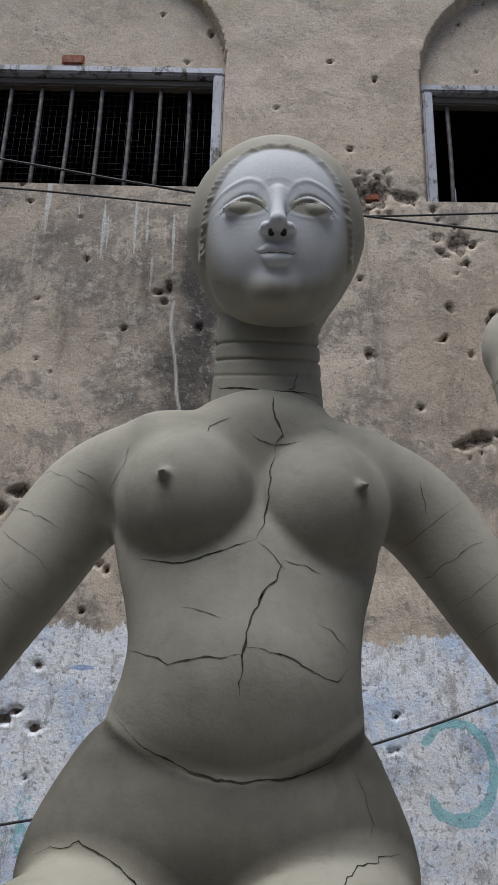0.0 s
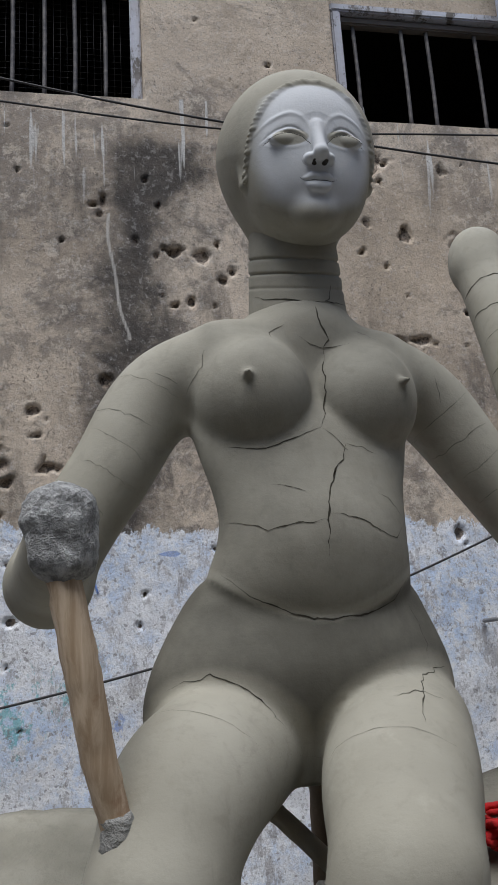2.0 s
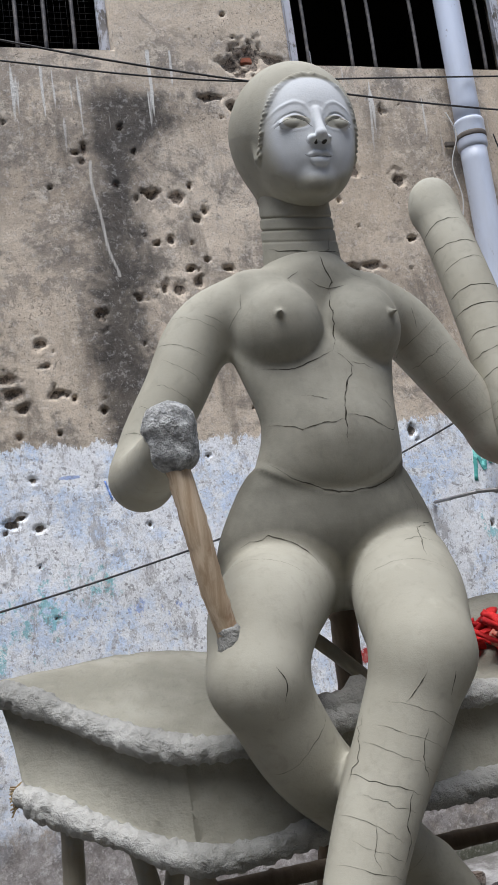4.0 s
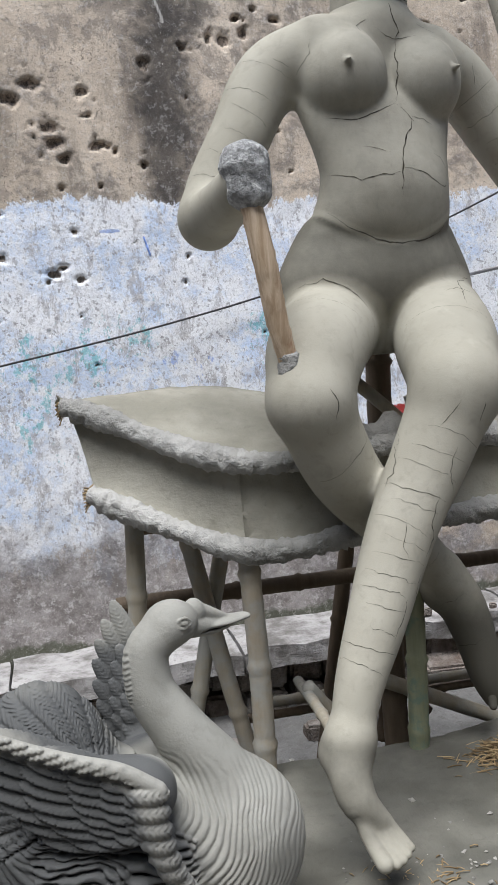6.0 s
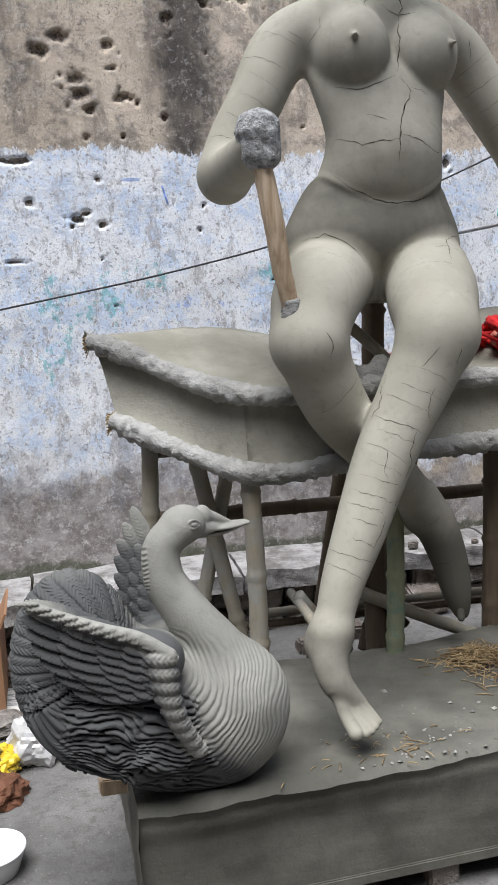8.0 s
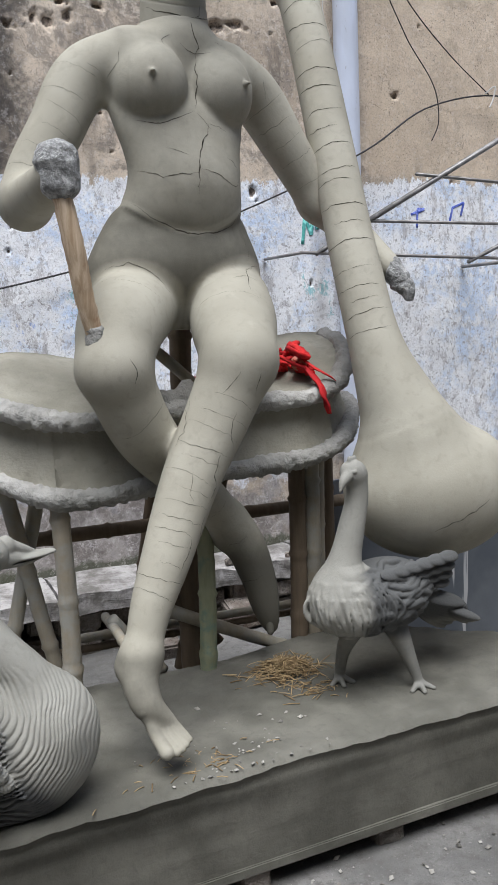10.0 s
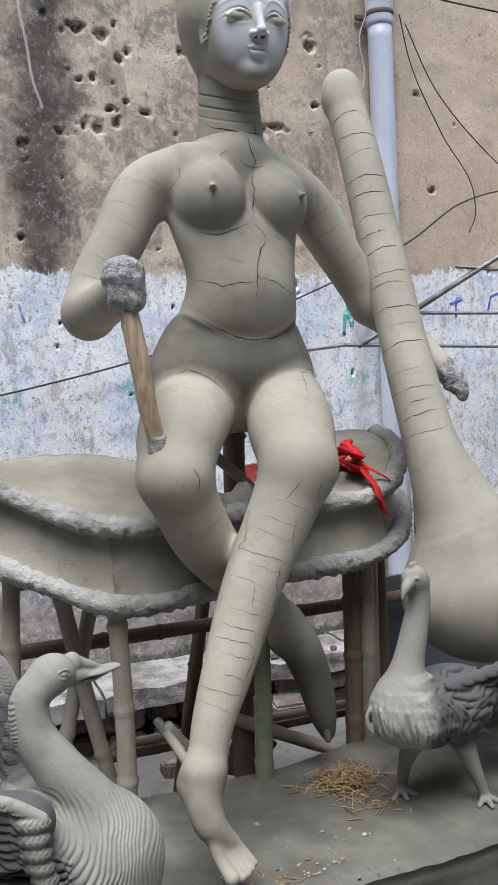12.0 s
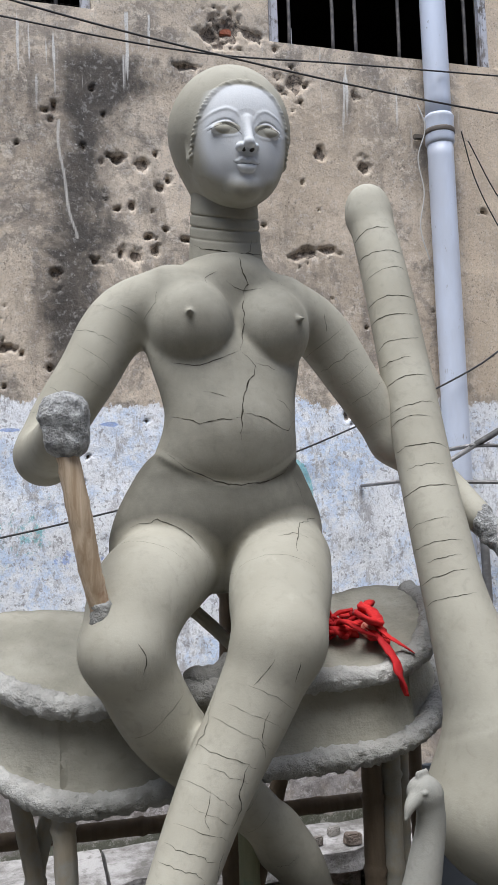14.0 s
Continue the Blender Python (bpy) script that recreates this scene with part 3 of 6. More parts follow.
def facade():
    def cuts(a, b, step, must):
        base = np.arange(a, b + step / 2, step)
        for m in must:
            base[np.argmin(abs(base - m))] = m
        return base

    xs = np.r_[-6, -4, -2.6, cuts(-1.5, 2.5, 0.0078, [v for o in OPENINGS for v in o]), 3.4, 5, 7]
    zs = np.r_[-0.1, cuts(0.0, 4.7, 0.0078, SILLS + HEADS), 5.2, 6.5]
    x, z = np.meshgrid(xs, zs, indexing="ij")
    rnd = random.Random(4)
    pit = np.zeros_like(x)
    edge = 0.62 + 0.55 * (fbm(x * 16, z * 16, 21, 3) - 0.5) + 0.9 * (fbm(x * 46, z * 46, 23, 3) - 0.5)
    holes = ((0.40, 3.455, 0.10, 0.075), (0.33, 3.42, 0.06, 0.055), (0.50, 3.44, 0.055, 0.035), (0.235, 3.27, 0.055, 0.014), (0.30, 3.235, 0.022, 0.022), (0.684, 3.244, 0.055, 0.055),
             (0.955, 3.225, 0.020, 0.036), (0.795, 2.955, 0.022, 0.036), (0.987, 2.906, 0.040, 0.044), (0.715, 2.517, 0.060, 0.035), (0.80, 2.535, 0.055, 0.022), (0.66, 2.50, 0.028, 0.018),
             (0.031, 2.845, 0.040, 0.036), (-0.069, 2.858, 0.036, 0.020), (-0.125, 2.845, 0.016, 0.020), (0.107, 2.752, 0.020, 0.018), (0.135, 2.785, 0.014, 0.020), (-0.013, 2.668, 0.018, 0.026), (-0.065, 2.655, 0.018, 0.014),
             (0.0, 2.468, 0.028, 0.036), (0.078, 2.490, 0.024, 0.022), (-0.06, 2.475, 0.016, 0.030), (0.055, 2.551, 0.026, 0.018), (0.20, 2.545, 0.030, 0.014), (-0.305, 3.045, 0.016, 0.040), (-0.318, 2.995, 0.018, 0.016), (-0.34, 3.03, 0.020, 0.012),
             (-0.197, 2.897, 0.018, 0.016), (-0.155, 3.135, 0.014, 0.012), (-0.443, 2.886, 0.012, 0.012), (-0.307, 2.387, 0.024, 0.030), (0.858, 1.847, 0.022, 0.030), (-0.16, 2.44, 0.020, 0.016),
             (-0.665, 2.164, 0.045, 0.030), (-0.655, 2.105, 0.050, 0.034), (-0.54, 2.286, 0.034, 0.022), (-0.489, 2.098, 0.038, 0.020), (-0.62, 2.05, 0.034, 0.022), (-0.72, 2.31, 0.060, 0.030), (-0.80, 2.26, 0.036, 0.026), (-0.52, 2.20, 0.022, 0.016),
             (-0.906, 1.864, 0.085, 0.016), (-0.873, 1.709, 0.022, 0.022), (-0.697, 1.645, 0.034, 0.014), (-0.715, 1.618, 0.014, 0.016), (-0.66, 1.665, 0.018, 0.012), (-0.602, 1.621, 0.022, 0.022), (-0.334, 2.023, 0.019, 0.020), (-0.607, 1.793, 0.020, 0.014),
             (-0.945, 1.490, 0.036, 0.006), (-0.498, 1.95, 0.010, 0.010), (1.55, 2.75, 0.018, 0.014), (1.62, 2.30, 0.02, 0.016), (1.0, 2.65, 0.012, 0.012), (0.62, 2.88, 0.012, 0.014))
    for cx, cz, rx, rz in holes:
        pit = np.maximum(pit, np.clip(1.45 - edge * 2.5 * np.hypot((x - cx) / rx, (z - cz) / rz), 0, 1))
    for _ in range(110):
        cx, cz, r = rnd.uniform(-1.4, 2.4), rnd.uniform(1.3, 4.5), rnd.choice((0.005, 0.005, 0.006, 0.009))
        if cz < 1.9 and r > 0.007:
            continue
        pit = np.maximum(pit, np.clip(1.35 - edge * 1.5 * np.hypot((x - cx) / r, (z - cz) / (r * rnd.uniform(0.7, 1.5))), 0, 1))
    strip = np.clip(1.2 - abs(x - 1.20) / 0.055, 0, 1) * np.clip((1.72 - z) / 0.1, 0, 1) * (0.3 + 0.9 * fbm(x * 20, z * 9, 33, 3))
    # arched panels round the windows lie back from the piers
    back = np.zeros_like(x)
    for half, cxa, sill, spring in ((0.62, -0.768, SILLS[0], 4.04), (0.60, 1.19, SILLS[1], 3.99)):
        u = abs(x - cxa) / half
        top = spring + 0.55 * np.sqrt(np.clip(1 - u**2.0, 0, 1))
        back = np.maximum(back, ((u <= 1) & (z < top) & (z > sill)).astype(float))
    y = WALL + 0.05 * back + 0.022 * pit**0.7 * (0.2 + 1.6 * fbm(x * 40, z * 40, 3, 3)) + 0.012 * strip
    y += 0.014 * (fbm(x * 2.1, z * 2.1, 61, 3) - 0.5) + 0.006 * (fbm(x * 11, z * 11, 71, 3) - 0.5)
    keep = np.ones((len(xs) - 1, len(zs) - 1), bool)
    xc, zc = (xs[:-1] + xs[1:]) / 2, (zs[:-1] + zs[1:]) / 2
    for (a, b), lo, hi in zip(OPENINGS, SILLS, HEADS):
        keep &= ~(((xc > a) & (xc < b))[:, None] & ((zc > lo) & (zc < hi))[None])
    m = len(zs)
    i, j = np.nonzero(keep)
    q = np.stack([i * m + j, (i + 1) * m + j, (i + 1) * m + j + 1, i * m + j + 1], -1)
    verts = np.stack([x, y, z], -1).reshape(-1, 3)
    base, extra_v, extra_q = len(verts), [], []

    def slab(lo, hi):
        o = base + len(extra_v)
        extra_v.extend([(hi[0] if s & 1 else lo[0], hi[1] if s & 2 else lo[1], hi[2] if s & 4 else lo[2]) for s in range(8)])
        extra_q.extend([[o + w for w in f] for f in ((0, 2, 3, 1), (4, 5, 7, 6), (0, 1, 5, 4), (2, 6, 7, 3), (0, 4, 6, 2), (1, 3, 7, 5))])

    yb, yf = 2.91, WALL + 0.065
    low, high = min(SILLS) - 0.012, max(HEADS) + 0.012
    slab((-6, yf, -0.1), (7, yb, low))
    slab((-6, yf, high), (7, yb, 6.5))
    for a, b in ((-6, OPENINGS[0][0]), (OPENINGS[0][1], OPENINGS[1][0]), (OPENINGS[1][1], 7)):
        slab((a + 0.012 * (a > -6), yf, low), (b - 0.012 * (b < 7), yb, high))
    slab((OPENINGS[0][0] - 0.012, yf, low), (OPENINGS[0][1] + 0.012, yb, SILLS[0] - 0.004))
    slab((OPENINGS[1][0] - 0.012, yf, HEADS[1] + 0.004), (OPENINGS[1][1] + 0.012, yb, high))
    ob = link_mesh("wall_north", np.r_[verts, np.array(extra_v)], q.tolist() + extra_q, M_WALL)
    me = ob.data

    def attribute(name, values):
        at = me.attributes.new(name, "FLOAT", "POINT")
        at.data.foreach_set("value", np.r_[values.ravel(), np.zeros(len(extra_v))].astype(np.float32))

    g = lambda cx, cz, rx, rz: np.exp(-(((x - cx) / rx) ** 2) - ((z - cz) / rz) ** 2)
    attribute("pit", pit)
    attribute("strip", strip)
    top = 1.90 + 0.10 * (fbm(x * 1.6, z * 0 + 2.0, 15, 3) - 0.5)
    attribute("paint", np.clip(0.5 + (top - z) / 0.16, 0, 1.08) * np.clip((z - 0.35) / 0.5, 0.12, 1) - 0.4 * strip)
    attribute("foot", np.clip((1.0 - z) / 0.6, 0, 1) * (0.75 + 0.3 * (x < 0.3)))
    attribute("moss", np.clip((0.36 - z) / 0.10, 0, 1) * 0.95)
    col = np.clip(1 - abs(x + 0.20 - 0.05 * np.sin(z * 2.2)) / (0.24 + 0.03 * np.sin(z * 5)), 0, 1) * np.clip((3.40 - z) / 0.15, 0, 1) * np.clip((z - 1.72) / 0.2, 0, 1)
    attribute("soot", 1.0 * col**0.9 + 0.55 * g(0.05, 3.2, 0.22, 0.12) + 0.30 * g(-0.75, 2.25, 0.45, 0.28) + 0.25 * g(0.62, 3.0, 0.12, 0.4) + 0.22 * g(2.0, 2.6, 0.2, 0.3) + 0.5 * g(1.22, 1.3, 0.05, 0.4)
              + 0.22 * g(0.6, 4.2, 0.15, 0.12))
    attribute("grime", np.clip((3.40 - z) / 0.2, 0, 1) * np.clip((z - 1.6) / 0.6, 0.15, 0.85))
    attribute("tan", 0.75 * np.clip((x - 1.38) / 0.1, 0, 1) * np.clip((z - 1.85) / 0.1, 0, 1) + 0.6 * np.clip((z - 3.4) / 0.2, 0, 1) + 0.7 * g(0.75, 2.85, 0.5, 0.55))
    attribute("drips", np.clip((z - 2.95) / 0.3, 0, 1) * (z < 3.47) * 0.95)
    attribute("teal", 0.52 * g(0.1, 1.35, 0.12, 0.3) + 0.48 * g(-0.45, 1.42, 0.5, 0.22) + 0.50 * g(-0.8, 1.1, 0.4, 0.3) + 0.55 * g(1.2, 1.4, 0.4, 0.2) + 0.95 * g(2.3, 1.14, 0.05, 0.05)
              + 1.2 * np.exp(-(((np.hypot(x - 0.58, (z - 1.54) * 0.8) - 0.10) / 0.014) ** 2)) * ((x > 0.5) | (z > 1.6)) + 0.5 * g(0.66, 1.36, 0.12, 0.05))
    attribute("blue", 0.5 * g(-0.25, 1.3, 0.3, 0.2) + 1.0 * g(-0.47, 1.79, 0.06, 0.010) + 1.0 * g(-0.12, 1.81, 0.05, 0.011) + 0.4 * g(-0.9, 1.35, 0.3, 0.25) + 0.25 * g(1.8, 1.2, 0.6, 0.6))
    attribute("red", 1.1 * g(0.62, 1.02, 0.15, 0.05) + 0.9 * g(0.36, 1.33, 0.08, 0.09))
    white = np.exp(-(((x + 0.285 - 0.06 * np.clip((2.95 - z) / 0.4, 0, 1) ** 2 - 0.005 * np.sin(z * 21)) / 0.0085) ** 2)) * (z < 3.0) * (z > 2.52)
    attribute("streak", white * 0.8)
    return tagged(ob, "stained plaster facade with peeling limewash below", "wall", kind="structure")


wall = facade()


def brick_piece(lo, hi, seed, parent, material=None, name="brick"):
    return part(name, box_bm(lo, hi, 0.006, 0.004, seed), material or M_BRICK, parent)


for n, (a, b) in enumerate((((-0.785, 2.80, 4.055), (-0.695, 2.86, 4.10)), ((0.37, 2.778, 3.43), (0.42, 2.85, 3.46)),)):
    brick_piece(a, b, n, wall)


def writing_strokes():
    """Loose painted strokes on the limewash."""
    for name, label, pts, mat_c, w in (
        ("painted_stroke", "teal zigzag brush stroke on the wall", ((1.10, 1.62), (1.115, 1.74), (1.145, 1.65), (1.165, 1.77), (1.18, 1.66)), (0.10, 0.42, 0.38), 0.009),
        ("painted_stroke", "teal short brush stroke on the wall", ((1.03, 1.80), (1.08, 1.80)), (0.10, 0.42, 0.38), 0.008),
        ("painted_stroke", "blue brush stroke on the wall", ((1.70, 1.76), (1.78, 1.78), (1.74, 1.775), (1.735, 1.68)), (0.07, 0.11, 0.42), 0.006),
        ("painted_stroke", "blue square brush stroke on the wall", ((1.93, 1.72), (1.95, 1.79), (2.02, 1.81), (2.0, 1.74)), (0.07, 0.11, 0.42), 0.006),
        ("painted_stroke", "blue vertical brush stroke on the wall", ((-0.36, 1.765), (-0.340, 1.69)), (0.14, 0.24, 0.55), 0.0032),
    ):
        k = Mat("brush_paint", 0.8)
        k.color(k.mix(k.ramp(k.noise(50, 5), 0.45, 0.62), mat_c, [min(1, c * 1.6 + 0.16) for c in mat_c]))
        path = np.array([(a, WALL - 0.003, b) for a, b in pts])
        fine = np.concatenate([np.linspace(p, q, 8) for p, q in zip(path, path[1:])])
        ob = tube(name, fine + np.array([[0, 0, 0.0008 * i] for i in range(len(fine))]), w, k.m, wall, sides=8, flat=1.0, rough=0.12)
        ob.data.transform(Matrix.Translation((0, WALL - 0.003, 0)) @ Matrix.Diagonal((1, 0.12, 1, 1)) @ Matrix.Translation((0, -(WALL - 0.003), 0)))


writing_strokes()


def window(name, a, b, SILL, HEAD, bars, label):
    root = tagged(new(name), label, "window", kind="structure")
    y0, y1 = WALL + 0.035, WALL + 0.075
    w = 0.034
    part("window_frame", box_bm((a - 0.004, y0, HEAD - 0.008), (b + 0.004, y1, HEAD + 0.028), 0.006, 0.003, 3), M_FRAME, root)
    part("window_frame", box_bm((a + w, y0 + 0.03, HEAD - 0.045), (b - w, y1 + 0.03, HEAD - 0.010), 0.006, 0.003, 4), M_OLDWOOD, root)
    part("window_frame", box_bm((a - 0.004, y0, SILL - 0.005), (a + w, y1, HEAD - 0.011), 0.006, 0.003, 5), M_FRAME, root)
    part("window_frame", box_bm((b - w, y0, SILL - 0.005), (b + 0.004, y1, HEAD - 0.011), 0.006, 0.003, 6), M_FRAME, root)
    for i, x in enumerate(bars):
        tube("bar", spline([(x, WALL + 0.085, SILL - 0.01), (x + 0.003, WALL + 0.085, (SILL + HEAD) / 2), (x, WALL + 0.085, HEAD - 0.03)], 6), 0.0085, M_IRON, root, sides=8)
    # near-black shell behind: the unlit room's darkness is put into its colour
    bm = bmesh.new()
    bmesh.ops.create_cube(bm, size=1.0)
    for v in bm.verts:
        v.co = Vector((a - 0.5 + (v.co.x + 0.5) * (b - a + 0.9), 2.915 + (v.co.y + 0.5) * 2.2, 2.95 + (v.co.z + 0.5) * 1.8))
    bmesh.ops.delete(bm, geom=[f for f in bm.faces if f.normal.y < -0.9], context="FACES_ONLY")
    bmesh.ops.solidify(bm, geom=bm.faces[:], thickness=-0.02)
    part("room_shell", bm, M_ROOM, root, "near-black shell standing in for the unlit room")
    return root


w1 = window("window_1", *OPENINGS[0], SILLS[0], HEADS[0], (-1.20, -1.085, -0.973, -0.855, -0.738, -0.623, -0.508, -0.397, -0.285), "barred window with peeling white frame and wire mesh")
w2 = window("window_2", *OPENINGS[1], SILLS[1], HEADS[1], (0.70, 0.902, 1.010, 1.22, 1.40, 1.555), "barred window with a worn frame and a dark room")
part("stay", box_bm((0.70, WALL + 0.08, SILLS[1]), (0.712, WALL + 0.09, SILLS[1] + 0.12), 0.002), M_FRAME, w2)
for i in range(44):
    x = OPENINGS[0][0] + 0.025 * i
    if x < OPENINGS[0][1]:
        tube("mesh_wire", [(x, WALL + 0.12, SILLS[0]), (x, WALL + 0.12, HEADS[0])], 0.0008, M_CABLE, w1, sides=4)
for i in range(20):
    z = SILLS[0] + 0.027 * i
    if z < HEADS[0]:
        tube("mesh_wire", [(OPENINGS[0][0], WALL + 0.121, z), (OPENINGS[0][1], WALL + 0.121, z)], 0.0008, M_CABLE, w1, sides=4)

# unseen walls added to cut off low sky, so light falls from above
for nm, lo, hi in (("wall_south", (-7, -3.8, -0.1), (7, -3.5, 6.0)), ("wall_west", (-5.3, -3.5, -0.1), (-5.0, 2.76, 5.0)), ("wall_east", (5.0, -3.5, -0.1), (5.3, 2.76, 5.0))):
    tagged(part(nm, box_bm(lo, hi, 0), M_FARWALL), "unseen plain wall added to block low sky", "wall", kind="structure")


def ledge():
    root = tagged(new("plinth"), "broken whitewashed ledge on mossy stones along the wall", "ledge", kind="structure")
    rnd = random.Random(8)
    x = -2.2
    while x < 2.8:
        w = rnd.uniform(0.45, 0.8)
        dy, dz = rnd.uniform(-0.03, 0.04), rnd.uniform(-0.012, 0.012)
        bm = box_bm((x, 2.44 + dy, 0.185 + dz), (x + w - 0.012, 2.80, 0.262 + dz), 0, 0, 0, cuts=7)
        for v in bm.verts:
            n = noise.noise(v.co * 7) * 0.018 + noise.noise(v.co * 22) * 0.007
            v.co += Vector((n * 0.5, n if v.co.y < 2.7 else 0, n * 0.8))
        part("slab", bm, M_SLAB, root, smooth=False)
        x += w
    x = -2.2
    while x < 2.8:
        w = rnd.uniform(0.12, 0.26)
        for z0, z1 in ((-0.03, 0.085), (0.09, 0.178)):
            dy = rnd.uniform(-0.02, 0.05)
            bm = box_bm((x + rnd.uniform(0, 0.03), 2.50 + dy, z0), (x + w - 0.012, 2.78, z1 - rnd.uniform(0, 0.012)), 0.012, 0.008, rnd.randrange(999))
            part("stone", bm, M_STONE, root)
        x += w
    for _ in range(26):
        c = Vector((rnd.uniform(-1.2, 2.0), rnd.uniform(2.05, 2.5), 0))
        s = rnd.uniform(0.03, 0.09)
        bm = box_bm((c.x - s, c.y - s * 0.7, -0.01), (c.x + s, c.y + s * 0.7, s * rnd.uniform(0.6, 1.2)), 0.01, s * 0.2, rnd.randrange(999))
        part("rubble_stone", bm, M_STONE, root)
    for _ in range(22):
        c = Vector((rnd.uniform(0.5, 2.2), rnd.uniform(2.5, 2.72), 0.26))
        s = rnd.uniform(0.012, 0.035)
        part("rubble_stone", box_bm((c.x - s, c.y - s * 0.7, 0.25), (c.x + s, c.y + s * 0.7, 0.262 + s), 0.005, s * 0.25, rnd.randrange(999)), M_STONE, root)
    return root


ledge()


# ---- the clay goddess figure ----
def statue():
    O, TH = (0.015, 1.44), radians(8)
    co, si = math.cos(TH), math.sin(TH)
    B = lambda lx, ly, z: (O[0] + lx * co - ly * si, O[1] + lx * si + ly * co, z)
    c = Clay((-0.56, 0.80, 0.30), (0.70, 1.68, 2.10), 0.0062)
    c.loft([(2.050, .100, .078, .007, .036), (2.030, .122, .086, .005, .032), (1.995, .160, .090, -.006, .030), (1.94, .192, .094, -.012, .030), (1.88, .192, .094, -.016, .025), (1.83, .193, .093, -.016, .0),
            (1.77, .179, .093, -.018, -.018), (1.72, .165, .094, -.020, -.031), (1.67, .158, .098, -.021, -.040), (1.63, .161, .103, -.024, -.038), (1.59, .170, .106, -.028, -.029), (1.555, .173, .106, -.030, -.020),
            (1.52, .163, .100, -.031, -.010), (1.497, .145, .088, -.031, -.006)], O, TH, 0)
    c.loft([(1.60, .140, .070, -.028, .0), (1.575, .178, .085, -.030, -.003), (1.55, .198, .097, -.032, -.003), (1.52, .215, .104, -.034, -.001), (1.485, .233, .114, -.036, 0), (1.44, .252, .124, -.037, .004), (1.39, .262, .122, -.037, .012),
            (1.33, .250, .108, -.036, .03), (1.27, .20, .09, -.034, .04)], O, TH, 0.003)
    c.chain([(.022, 1.482, 2.045), (.020, 1.475, 1.99)], [.078, .088], 0.035)
    for s in (-1, 1):
        c.ball(B(s * .098 - .0137, -.034, 1.878), (.099, .098, .106), 0.008)
        c.ball(B(s * .098 - .0137, -.005, 1.955), (.085, .06, .06), 0.03)
        c.limb(B(s * .131 - .0137, -.118, 1.887), B(s * .1376 - .0137, -.139, 1.887), .010, .0056, 0.006)
    # arms
    c.chain([B(-.15, .01, 1.955), (-.225, 1.455, 1.915), (-.325, 1.435, 1.765), (-.408, 1.405, 1.62), (-.420, 1.385, 1.585)], [.07, .074, .068, .062, .060], 0.03)
    c.chain([(-.420, 1.385, 1.585), (-.408, 1.26, 1.595), (-.397, 1.16, 1.615)], [.060, .052, .044], 0.03)
    c.chain([B(.15, .01, 1.955), (.245, 1.50, 1.915), (.36, 1.505, 1.765), (.455, 1.50, 1.62)], [.07, .073, .064, .056], 0.03)
    c.chain([(.455, 1.50, 1.62), (.53, 1.44, 1.53), (.592, 1.345, 1.42)], [.056, .048, .038], 0.03)
    # legs
    toes, toes2 = Clay((-.42, .84, .33), (-.17, 1.04, .54), 0.0025), Clay((.10, 1.28, .37), (.27, 1.44, .53), 0.0025)
    c.chain([(-.155, 1.40, 1.330), (-.240, 1.270, 1.277), (-.284, 1.200, 1.185)], [.108, .105, .084], 0.012, steps=16)
    c.chain([(-.284, 1.200, 1.185), (-.203, 1.255, 1.03), (-.03, 1.335, .845), (.065, 1.38, .745)], [.083, .078, .058, .052], 0.03, steps=12)
    c.chain([(.065, 1.38, .745), (.10, 1.385, .70), (.150, 1.38, .58), (.172, 1.365, .46), (.178, 1.36, .425)], [.053, .056, .050, .034, .022], 0.025)
    c.ball((.078, 1.40, .70), .05, 0.03)
    for i in range(4):
        toes2.limb((.168 + .010 * i, 1.350 + .008 * i, .455), (.166 + .013 * i, 1.338 + .012 * i, .415 + .004 * i), .012, .010 - .0008 * i, 0.004)
    c.chain([(.122, 1.42, 1.332), (.060, 1.265, 1.272), (.019, 1.150, 1.190)], [.110, .110, .091], 0.012, steps=16)
    c.chain([(.019, 1.150, 1.190), (-.046, 1.150, 1.06), (-.125, 1.130, .930), (-.225, 1.075, .745), (-.285, 1.035, .635), (-.312, 1.012, .565)], [.088, .080, .071, .058, .046, .040], 0.03, steps=14)
    c.chain([(-.318, 1.010, .56), (-.346, 1.018, .535)], [.038, .030], 0.03)
    c.chain([(-.318, 1.005, .55), (-.331, .978, .500), (-.328, .958, .462)], [.041, .039, .031], 0.03)
    for i, (tx, ty, tz, r) in enumerate(((-.310, .890, .376, .0145), (-.289, .888, .373, .0092), (-.2755, .892, .375, .0086), (-.2630, .899, .379, .0080), (-.2515, .908, .384, .0074))):
        toes.chain([(-.330 + .005 * i, .966, .468), (-.323 + .0135 * i, .928, .416), (tx, ty, tz + .004)], [r * 1.1, r, r * 1.1], 0.003, steps=8)
    toes.chain([(-.331, .978, .500), (-.326, .962, .468), (-.300, .944, .434)], [.0385, .0350, .020], 0.010, steps=8)
    toes.limb((-.318, .958, .458), (-.285, .944, .428), .024, .012, 0.012)
    toes2.limb((.172, 1.365, .47), (.178, 1.36, .44), .026, .018, 0.006)
    body = c.skin()
    # head on its own finer field
    hx, hy = 0.031, 1.405
    g = Clay((-.137, 1.205, 2.08), (.203, 1.66, 2.56), 0.0022)
    g.ball((hx, hy + .062, 2.340), (.145, .165, .156), 0)
    g.limb((hx, hy + .045, 2.32), (hx - .003, hy + .070, 2.185), .124, .080, 0.05)
    g.ball((hx, hy - .03, 2.295), (.115, .085, .135), 0.012)
    g.ball((hx, hy - .022, 2.238), (.098, .088, .085), 0.03)
    g.ball((hx - .001, hy - .088, 2.184), (.036, .028, .026), 0.025)
    base = g.f.copy()

